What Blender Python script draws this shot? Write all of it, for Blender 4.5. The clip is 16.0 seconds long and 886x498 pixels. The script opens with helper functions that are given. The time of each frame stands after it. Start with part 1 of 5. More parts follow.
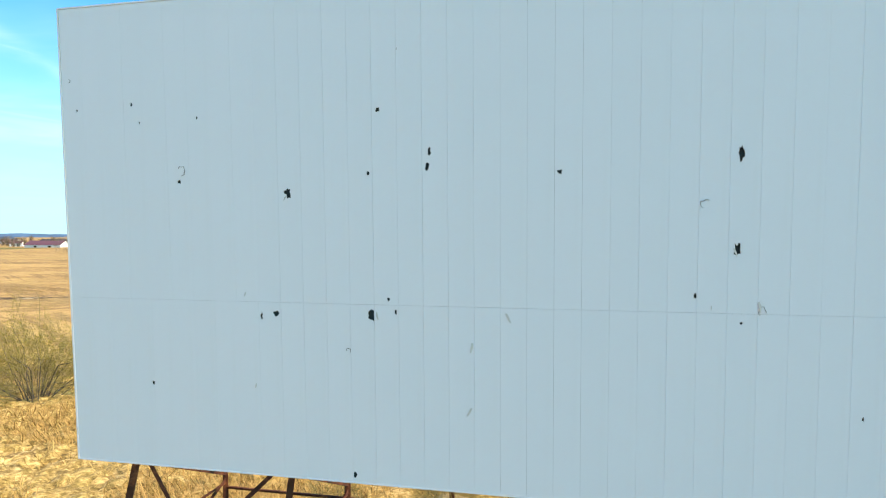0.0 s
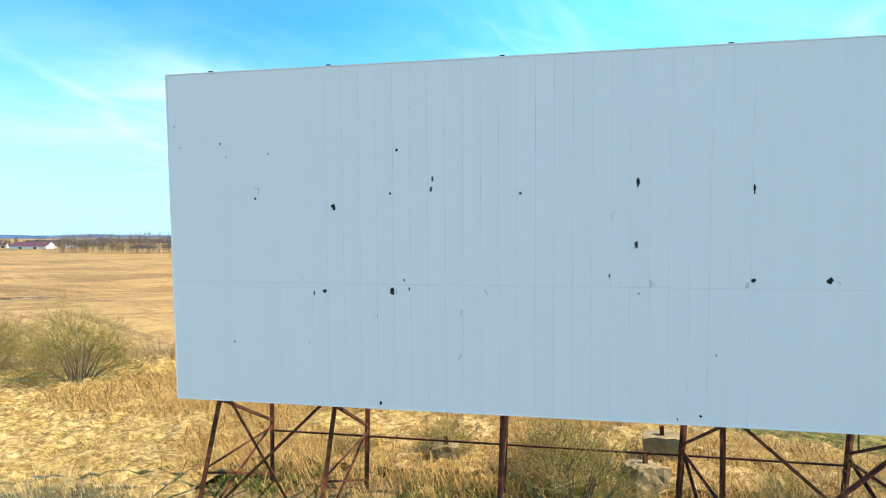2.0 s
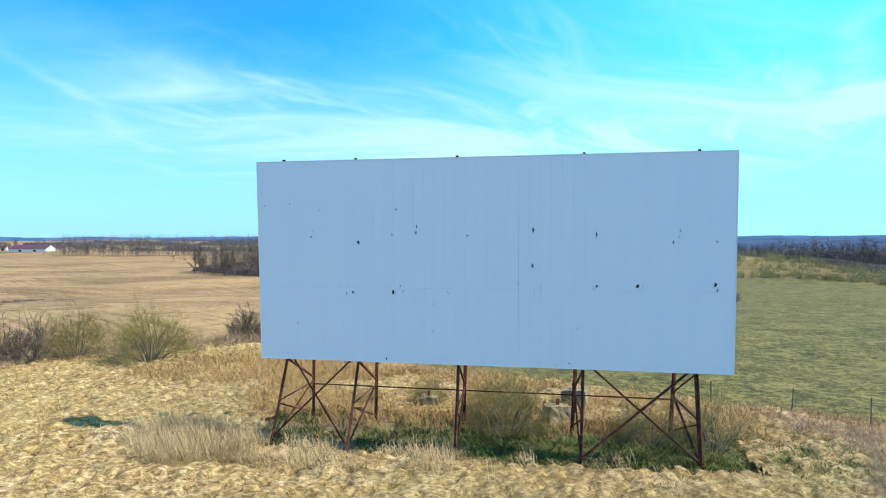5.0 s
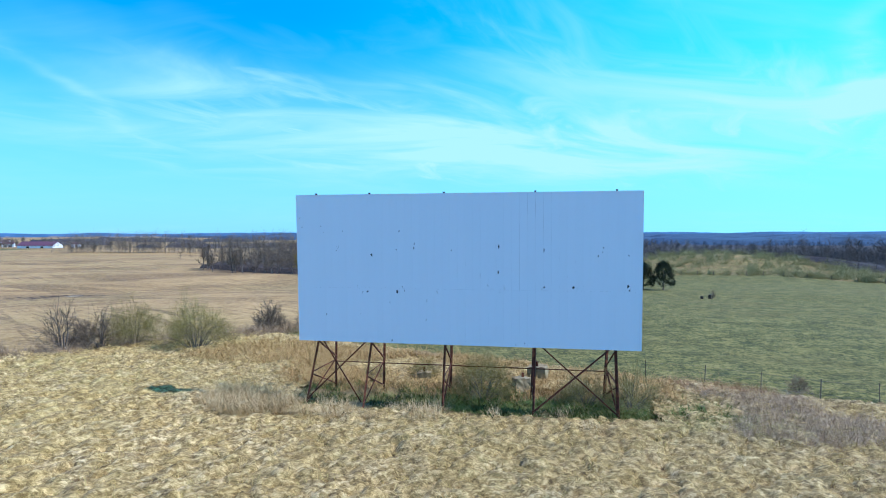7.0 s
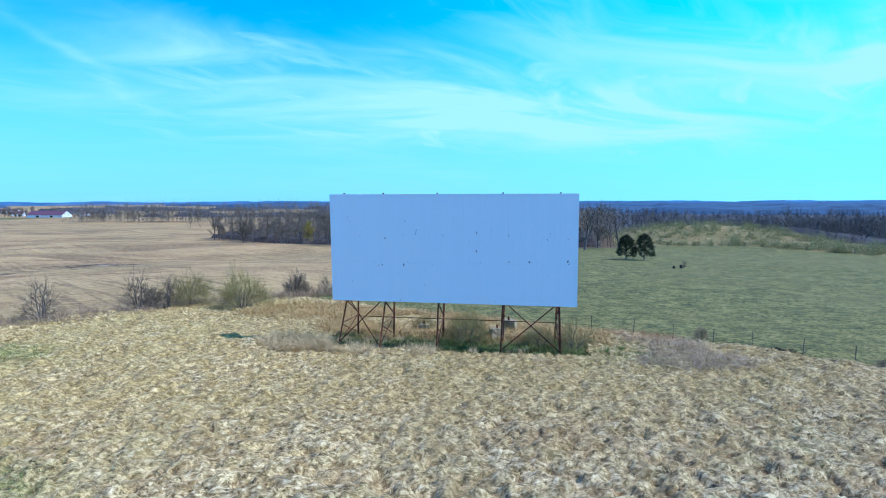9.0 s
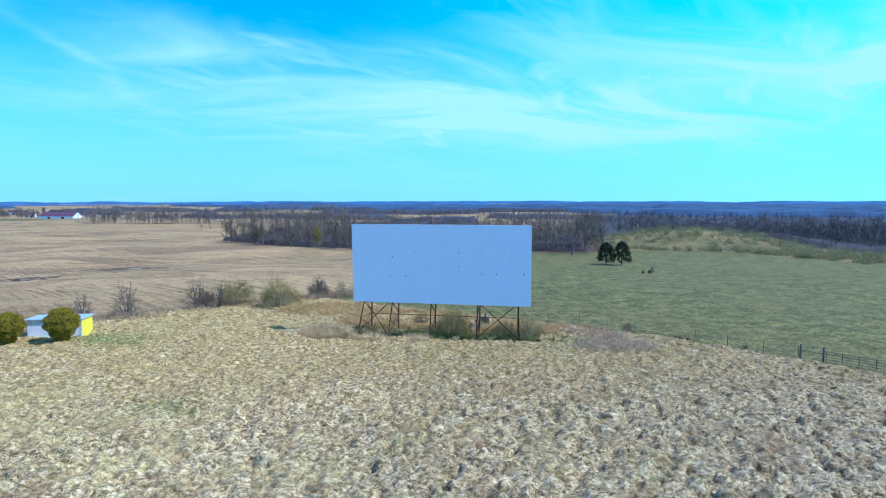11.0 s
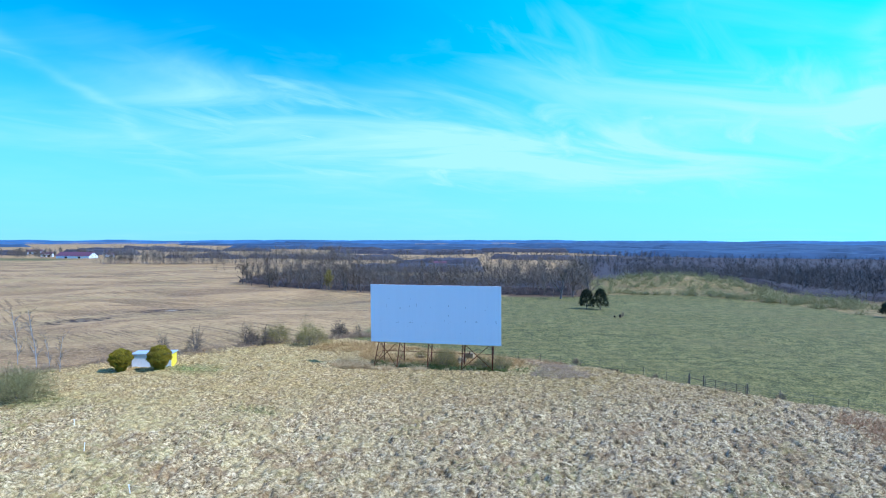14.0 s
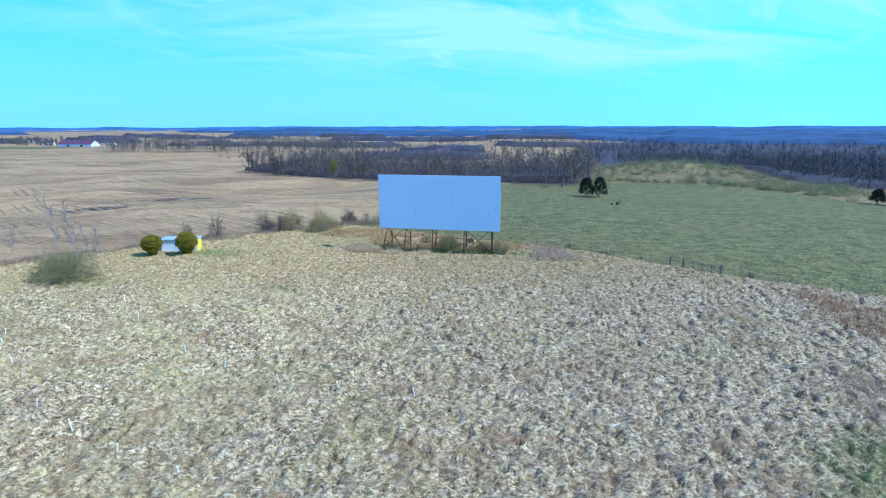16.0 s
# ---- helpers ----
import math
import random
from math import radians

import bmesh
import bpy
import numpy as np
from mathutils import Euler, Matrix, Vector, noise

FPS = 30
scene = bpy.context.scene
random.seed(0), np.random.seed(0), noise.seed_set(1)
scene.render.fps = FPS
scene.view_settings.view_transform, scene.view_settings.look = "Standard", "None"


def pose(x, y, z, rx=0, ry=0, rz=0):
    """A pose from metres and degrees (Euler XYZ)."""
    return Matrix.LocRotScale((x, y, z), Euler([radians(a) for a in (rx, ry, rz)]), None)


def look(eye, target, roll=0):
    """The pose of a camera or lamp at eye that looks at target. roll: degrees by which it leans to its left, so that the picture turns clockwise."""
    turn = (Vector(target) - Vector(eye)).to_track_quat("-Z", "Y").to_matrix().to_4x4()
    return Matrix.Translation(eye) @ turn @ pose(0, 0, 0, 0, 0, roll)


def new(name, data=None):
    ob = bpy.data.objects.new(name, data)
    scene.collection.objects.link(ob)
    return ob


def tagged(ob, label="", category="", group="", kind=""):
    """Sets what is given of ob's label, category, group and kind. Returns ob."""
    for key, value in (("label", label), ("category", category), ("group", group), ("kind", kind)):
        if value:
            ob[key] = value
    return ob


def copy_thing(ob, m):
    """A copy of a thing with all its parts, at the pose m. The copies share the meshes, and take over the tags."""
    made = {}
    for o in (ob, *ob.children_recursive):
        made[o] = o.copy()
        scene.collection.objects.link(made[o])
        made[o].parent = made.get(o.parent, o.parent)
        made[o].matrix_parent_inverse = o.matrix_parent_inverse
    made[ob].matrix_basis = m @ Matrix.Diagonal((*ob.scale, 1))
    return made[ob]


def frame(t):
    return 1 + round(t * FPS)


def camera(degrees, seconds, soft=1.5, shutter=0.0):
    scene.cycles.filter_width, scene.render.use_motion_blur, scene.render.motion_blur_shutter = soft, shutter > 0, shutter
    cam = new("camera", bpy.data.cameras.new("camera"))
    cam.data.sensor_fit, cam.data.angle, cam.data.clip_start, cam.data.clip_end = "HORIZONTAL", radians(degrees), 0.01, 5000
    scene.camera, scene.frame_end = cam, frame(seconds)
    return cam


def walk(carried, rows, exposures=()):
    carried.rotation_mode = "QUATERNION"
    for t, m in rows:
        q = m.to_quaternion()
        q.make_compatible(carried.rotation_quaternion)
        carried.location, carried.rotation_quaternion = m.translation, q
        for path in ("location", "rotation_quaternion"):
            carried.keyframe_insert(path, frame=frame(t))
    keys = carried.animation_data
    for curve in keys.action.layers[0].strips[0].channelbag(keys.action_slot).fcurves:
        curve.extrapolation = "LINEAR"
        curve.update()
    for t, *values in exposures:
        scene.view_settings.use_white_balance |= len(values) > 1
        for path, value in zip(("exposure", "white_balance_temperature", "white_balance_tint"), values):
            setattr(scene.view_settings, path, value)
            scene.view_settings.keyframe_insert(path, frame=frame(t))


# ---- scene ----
cam = camera(74.9, 16.0, soft=1.1)
PATH = [
    (0, (-0.558, -9.022, 7.695), (-0.947, -7.061, 7.641), 0.0),
    (0.5, (-0.477, -9.911, 7.675), (-0.853, -7.947, 7.633), 0.1),
    (1, (-0.347, -10.929, 7.776), (-0.716, -8.964, 7.718), 0.0),
    (1.5, (-0.188, -11.987, 7.743), (-0.548, -10.02, 7.687), 0.0),
    (2, (0.028, -13.189, 7.713), (-0.322, -11.221, 7.661), -0.1),
    (2.5, (0.372, -14.495, 7.79), (0.02, -12.527, 7.725), -0.1),
    (3, (0.387, -16.072, 7.776), (0.079, -14.097, 7.712), -0.1),
    (3.5, (1.086, -17.38, 7.667), (0.745, -15.41, 7.62), -0.1),
    (4, (1.505, -18.876, 7.83), (1.166, -16.906, 7.785), -0.1),
    (6.5, (3.88, -28.185, 9.534), (3.537, -26.215, 9.49), -0.1),
    (7, (4.347, -30.358, 9.576), (4.0, -28.39, 9.518), -0.1),
    (7.5, (4.917, -32.931, 9.794), (4.569, -30.967, 9.645), -0.1),
    (8, (5.522, -35.63, 10.162), (5.172, -33.668, 9.997), -0.1),
    (8.5, (6.219, -38.648, 10.688), (5.865, -36.687, 10.521), -0.1),
    (9, (7.073, -41.847, 11.154), (6.716, -39.886, 10.987), -0.1),
    (11.5, (12.01, -61.308, 14.97), (11.64, -59.35, 14.803), -0.1),
    (12, (12.968, -65.448, 15.952), (12.596, -63.485, 15.851), -0.1),
    (12.5, (14.063, -69.448, 16.999), (13.686, -67.486, 16.904), -0.1),
    (13, (15.027, -72.832, 17.559), (14.646, -70.871, 17.465), -0.1),
    (13.5, (15.794, -75.663, 17.808), (15.411, -73.7, 17.766), 0.0),
    (14, (16.455, -78.049, 18.037), (16.07, -76.087, 18.002), 0.1),
    (14.5, (17.126, -80.231, 18.142), (16.736, -78.275, 18.0), -0.0),
    (15, (17.375, -81.658, 18.468), (16.983, -79.711, 18.232), -0.1),
    (15.5, (17.596, -82.718, 18.542), (17.202, -80.783, 18.224), -0.1),
    (16, (17.634, -83.427, 18.896), (17.244, -81.511, 18.476), -0.1),
]
LIGHT = [(0, 0.74, 8200, 21), (3.5, 0.55, 6800, 22), (7, 0.14, 5080, 22), (9, 0.13, 4700, 22), (12, 0.14, 4700, 23), (14, 0.16, 4750, 25), (16, 0.16, 4500, 22)]
walk(cam, [(t, look(eye, target, roll)) for t, eye, target, roll in PATH], LIGHT)

# world: clear spring sky with thin cirrus
SUN_DIR = Vector((0.664, -0.028, 0.748)).normalized()
world = bpy.data.worlds.new("sky")
scene.world = world
world.use_nodes = True
wt = world.node_tree
wt.nodes.clear()


def wnode(kind, **put):
    n = wt.nodes.new(kind)
    for key, value in put.items():
        n.inputs[key].default_value = value
    return n


def wmath(op, a, b=None, clamp=False):
    n = wt.nodes.new("ShaderNodeMath")
    n.operation, n.use_clamp = op, clamp
    for i, v in enumerate((a, b)):
        if v is None:
            continue
        if isinstance(v, (int, float)):
            n.inputs[i].default_value = v
        else:
            wt.links.new(v, n.inputs[i])
    return n.outputs[0]


def wmix(kind, fac, a, b):
    n = wt.nodes.new("ShaderNodeMix")
    n.data_type, n.blend_type = "RGBA", kind
    for i, v in ((0, fac), (6, a), (7, b)):
        if isinstance(v, (int, float, tuple)):
            n.inputs[i].default_value = v
        else:
            wt.links.new(v, n.inputs[i])
    return n.outputs[2]


sky = wt.nodes.new("ShaderNodeTexSky")
sky.sky_type, sky.sun_disc = "NISHITA", False
sky.sun_elevation = math.asin(SUN_DIR.z)
sky.sun_rotation = math.atan2(SUN_DIR.x, SUN_DIR.y)
sky.air_density, sky.dust_density, sky.ozone_density, sky.altitude = 1.0, 0.6, 2.0, 250
coord = wt.nodes.new("ShaderNodeTexCoord")
split = wt.nodes.new("ShaderNodeSeparateXYZ")
wt.links.new(coord.outputs["Generated"], split.inputs[0])
height = wmath("MAXIMUM", split.outputs[2], 0.0)
flat = wmath("ADD", height, 0.14)
cx, cy = wmath("DIVIDE", split.outputs[0], flat), wmath("DIVIDE", split.outputs[1], flat)


def cirrus(scale, turn, stretch, low, high, detail=7.0, warp=0.6, seed=0.0):
    join = wt.nodes.new("ShaderNodeCombineXYZ")
    wt.links.new(cx, join.inputs[0])
    wt.links.new(cy, join.inputs[1])
    join.inputs[2].default_value = seed
    place = wnode("ShaderNodeMapping", Rotation=(0, 0, radians(turn)), Scale=(1 / stretch, 1, 1))
    place.vector_type = "TEXTURE"
    wt.links.new(join.outputs[0], place.inputs["Vector"])
    tex = wnode("ShaderNodeTexNoise", Scale=scale, Detail=detail, Roughness=0.56, Distortion=warp)
    wt.links.new(place.outputs[0], tex.inputs["Vector"])
    span = wnode("ShaderNodeMapRange", **{"From Min": low, "From Max": high})
    span.interpolation_type = "SMOOTHSTEP"
    wt.links.new(tex.outputs["Fac"], span.inputs["Value"])
    return span.outputs[0]


# the banks are torn by slow eddies, so that none keeps a ruled edge
eddy_at = wt.nodes.new("ShaderNodeCombineXYZ")
wt.links.new(cx, eddy_at.inputs[0])
wt.links.new(cy, eddy_at.inputs[1])
eddy = wnode("ShaderNodeTexNoise", Scale=1.5, Detail=3.0, Roughness=0.45)
wt.links.new(eddy_at.outputs[0], eddy.inputs["Vector"])
eddies = wt.nodes.new("ShaderNodeSeparateColor")
wt.links.new(eddy.outputs["Color"], eddies.inputs[0])
tx = wmath("ADD", cx, wmath("MULTIPLY", wmath("SUBTRACT", eddies.outputs[0], 0.5), 0.55))
ty = wmath("ADD", cy, wmath("MULTIPLY", wmath("SUBTRACT", eddies.outputs[1], 0.5), 0.95))

fibre = wmath("MAXIMUM", cirrus(1.5, 24, 0.5, 0.32, 0.78, detail=6, warp=0.9, seed=7.7), cirrus(2.6, 62, 0.45, 0.38, 0.84, detail=6, warp=1.2, seed=1.4))
veil = cirrus(0.55, 20, 0.7, 0.42, 0.80, detail=4, seed=3.1)


def lobe(x, y, turn, long, short, weight):
    """A soft-edged bank of cirrus on the sky's plane."""
    c, s = math.cos(radians(turn)), math.sin(radians(turn))
    dx, dy = wmath("SUBTRACT", tx, x), wmath("SUBTRACT", ty, y)
    u = wmath("DIVIDE", wmath("ADD", wmath("MULTIPLY", dx, c), wmath("MULTIPLY", dy, s)), long)
    v = wmath("DIVIDE", wmath("SUBTRACT", wmath("MULTIPLY", dy, c), wmath("MULTIPLY", dx, s)), short)
    r = wmath("ADD", wmath("MULTIPLY", u, u), wmath("MULTIPLY", v, v))
    return wmath("MULTIPLY", wmath("EXPONENT", wmath("MULTIPLY", r, -1.0)), weight)


banks = wmath("MULTIPLY", veil, 0.32)
for bank in ((-0.9, 2.8, 22, 1.5, 0.42, 1.05), (-0.5, 3.6, 8, 1.6, 0.6, 0.8), (0.4, 3.7, 0, 1.4, 0.8, 0.85), (-2.25, 2.7, 35, 0.9, 0.35, 0.4), (-1.93, 2.1, 108, 0.75, 0.05, 0.36),
             (1.40, 3.0, 80, 0.5, 0.13, 0.6), (-0.3, 2.62, -35, 0.5, 0.22, 0.45), (1.24, 2.5, 64, 0.42, 0.07, 1.0), (0.9, 2.7, 25, 1.2, 0.35, 0.6), (-1.3, 2.55, 60, 0.35, 0.25, 0.5)):
    banks = wmath("ADD", banks, lobe(*bank))
cover = wmath("MULTIPLY", banks, wmath("ADD", wmath("MULTIPLY", fibre, 0.92), 0.10), clamp=True)
lowhaze = wnode("ShaderNodeMapRange", **{"From Min": 0.0, "From Max": 0.34, "To Min": 0.85, "To Max": 0.0})
lowhaze.interpolation_type = "SMOOTHSTEP"
wt.links.new(height, lowhaze.inputs["Value"])
sunside = wnode("ShaderNodeMapRange", **{"From Min": -0.55, "From Max": 0.75, "To Min": 0.0, "To Max": 0.75})
sunside.interpolation_type = "SMOOTHSTEP"
wt.links.new(split.outputs[0], sunside.inputs["Value"])
blue = wmix("MULTIPLY", 1.0, sky.outputs[0], (0.12, 1.24, 2.3, 1))
bright = wmix("MIX", sunside.outputs[0], blue, (0.9, 9.0, 10.2, 1))
pale = wmix("MIX", lowhaze.outputs[0], bright, wmix("MIX", sunside.outputs[0], (3.2, 6.2, 7.8, 1), (3.4, 8.4, 9.2, 1)))
clouded = wmix("MIX", wmath("MULTIPLY", cover, 0.92), pale, (4.4, 7.3, 8.3, 1))
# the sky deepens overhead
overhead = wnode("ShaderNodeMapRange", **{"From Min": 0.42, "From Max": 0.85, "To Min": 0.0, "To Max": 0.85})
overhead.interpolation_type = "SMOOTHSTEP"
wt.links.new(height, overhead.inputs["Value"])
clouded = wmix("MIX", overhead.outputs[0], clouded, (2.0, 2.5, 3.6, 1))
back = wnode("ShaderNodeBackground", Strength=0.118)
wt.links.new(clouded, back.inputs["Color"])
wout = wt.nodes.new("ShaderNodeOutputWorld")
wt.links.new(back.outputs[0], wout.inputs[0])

sun = new("sun", bpy.data.lights.new("sun", "SUN"))
sun.data.energy, sun.data.angle, sun.data.color = 5.0, radians(0.6), (1.0, 0.93, 0.80)
sun.matrix_world = look(SUN_DIR * 60, (0, 0, 0))

# ---------------------------------------------------------------- materials


class Nodes:
    """A node material under construction."""

    def __init__(self, name, rough=0.8, metal=0.0):
        self.mat = bpy.data.materials.new(name)
        self.mat.use_nodes = True
        self.t = self.mat.node_tree
        self.bsdf = self.t.nodes["Principled BSDF"]
        self.bsdf.inputs["Roughness"].default_value = rough
        self.bsdf.inputs["Metallic"].default_value = metal
        self.bsdf.inputs["Specular IOR Level"].default_value = 0.25
        self.place = self.t.nodes.new("ShaderNodeTexCoord")
        self.where = self.place.outputs["Object"]

    def put(self, value, socket):
        if isinstance(value, (int, float, tuple)):
            socket.default_value = value
        else:
            self.t.links.new(value, socket)

    def world(self):
        self.where = self.t.nodes.new("ShaderNodeNewGeometry").outputs["Position"]
        return self

    def noise(self, scale, detail=5.0, rough=0.55, stretch=None, turn=0.0, warp=0.0):
        tex = self.t.nodes.new("ShaderNodeTexNoise")
        tex.inputs["Scale"].default_value, tex.inputs["Detail"].default_value = scale, detail
        tex.inputs["Roughness"].default_value, tex.inputs["Distortion"].default_value = rough, warp
        vec = self.where
        if stretch:
            m = self.t.nodes.new("ShaderNodeMapping")
            m.vector_type = "TEXTURE"
            m.inputs["Scale"].default_value, m.inputs["Rotation"].default_value = tuple(1 / s for s in stretch), (0, 0, radians(turn))
            self.t.links.new(vec, m.inputs["Vector"])
            vec = m.outputs[0]
        self.t.links.new(vec, tex.inputs["Vector"])
        return tex.outputs["Fac"]

    def ramp(self, fac, *stops):
        r = self.t.nodes.new("ShaderNodeValToRGB")
        el = r.color_ramp.elements
        while len(el) < len(stops):
            el.new(0.5)
        for e, (at, col) in zip(el, stops):
            e.position, e.color = at, (*col, 1)
        self.t.links.new(fac, r.inputs[0])
        return r.outputs[0]

    def span(self, fac, low, high, to0=0.0, to1=1.0):
        m = self.t.nodes.new("ShaderNodeMapRange")
        for key, v in (("From Min", low), ("From Max", high), ("To Min", to0), ("To Max", to1)):
            m.inputs[key].default_value = v
        self.t.links.new(fac, m.inputs["Value"])
        return m.outputs[0]

    def mix(self, fac, a, b, kind="MIX"):
        n = self.t.nodes.new("ShaderNodeMix")
        n.data_type, n.blend_type = "RGBA", kind
        for i, v in ((0, fac), (6, a), (7, b)):
            self.put(v if not (isinstance(v, tuple) and len(v) == 3) else (*v, 1), n.inputs[i])
        return n.outputs[2]

    def math(self, op, a, b=0.0, clamp=False):
        n = self.t.nodes.new("ShaderNodeMath")
        n.operation, n.use_clamp = op, clamp
        self.put(a, n.inputs[0])
        self.put(b, n.inputs[1])
        return n.outputs[0]

    def island(self):
        return self.t.nodes.new("ShaderNodeNewGeometry").outputs["Random Per Island"]

    def chance(self):
        return self.t.nodes.new("ShaderNodeObjectInfo").outputs["Random"]

    def attr(self, name):
        a = self.t.nodes.new("ShaderNodeAttribute")
        a.attribute_name = name
        return a.outputs

    def color(self, value):
        self.put(value if not (isinstance(value, tuple) and len(value) == 3) else (*value, 1), self.bsdf.inputs["Base Color"])
        return self

    def rough(self, value):
        self.put(value, self.bsdf.inputs["Roughness"])
        return self

    def bump(self, fac, strength=0.4, distance=0.02):
        b = self.t.nodes.new("ShaderNodeBump")
        self.put(strength, b.inputs["Strength"])
        b.inputs["Distance"].default_value = distance
        self.t.links.new(fac, b.inputs["Height"])
        self.t.links.new(b.outputs[0], self.bsdf.inputs["Normal"])
        return self


EARTH = (0.82, 0.765, 0.615)


def bark(name, dark, light, scale=6.0):
    n = Nodes(name, 0.9).world()
    tone = n.noise(scale, 5, 0.6, (1, 1, 0.25))
    return n.color(n.ramp(tone, (0.3, dark), (0.7, light))).bump(tone, 0.5, 0.02).mat


def blades(name, *tones, rough=0.75, patch=None):
    """Grass, twigs or leaves: every blade its own tone, with slow drifts over the ground."""
    n = Nodes(name, rough).world()
    tone = n.ramp(n.island(), *[(i / max(1, len(tones) - 1), c) for i, c in enumerate(tones)])
    drift = n.ramp(n.noise(0.16, 4), (0.3, (0.78, 0.76, 0.72)), (0.7, (1.0, 1.0, 1.0)))
    tone = n.mix(1.0, tone, drift, "MULTIPLY")
    if patch:
        tone = n.mix(n.span(n.noise(0.09, 3), 0.52, 0.66), tone, patch)
    return n.color(n.mix(1.0, tone, EARTH, "MULTIPLY")).mat


def panel_paint():
    n = Nodes("weathered_white_paint", 0.55)
    base = n.mix(n.chance(), (0.715, 0.748, 0.80), (0.727, 0.757, 0.81))
    streak = n.noise(1.0, 5, 0.6, (5.0, 1, 0.16))
    base = n.mix(n.span(streak, 0.56, 0.9, 0, 0.10), base, (0.60, 0.61, 0.58))
    cloud = n.noise(0.7, 4)
    base = n.mix(n.span(cloud, 0.5, 0.8, 0, 0.14), base, (0.66, 0.68, 0.68))
    spots = n.noise(16, 3, 0.5)
    base = n.mix(n.span(spots, 0.76, 0.82, 0, 0.4), base, (0.42, 0.41, 0.36))
    n.color(base).bump(n.noise(3.0, 4, 0.5, (1, 1, 0.4)), 0.06, 0.02)
    return n.mat


def rust():
    n = Nodes("rusted_steel", 0.85, 0.15).world()
    a = n.noise(3.5, 6, 0.65)
    col = n.ramp(a, (0.25, (0.032, 0.014, 0.011)), (0.5, (0.085, 0.030, 0.018)), (0.75, (0.30, 0.10, 0.042)))
    flake = n.noise(26, 4, 0.6)
    col = n.mix(n.span(flake, 0.6, 0.72, 0, 0.5), col, (0.15, 0.085, 0.06))
    return n.color(col).bump(flake, 0.4, 0.01).mat


def concrete():
    n = Nodes("old_concrete", 0.9).world()
    a, b = n.noise(2.2, 6), n.noise(19, 4)
    col = n.ramp(a, (0.3, (0.19, 0.145, 0.075)), (0.7, (0.38, 0.30, 0.17)))
    return n.color(n.mix(n.span(b, 0.55, 0.7, 0, 0.6), col, (0.16, 0.14, 0.10))).bump(b, 0.5, 0.02).mat


def plain(name, tone, rough=0.7, vary=0.15, scale=3.0, metal=0.0):
    n = Nodes(name, rough, metal).world()
    low = tuple(c * (1 - vary) for c in tone)
    high = tuple(min(1.0, c * (1 + vary)) for c in tone)
    a = n.noise(scale, 6, 0.6)
    return n.color(n.ramp(a, (0.3, low), (0.7, high))).bump(n.noise(scale * 9, 3), 0.15, 0.01).mat


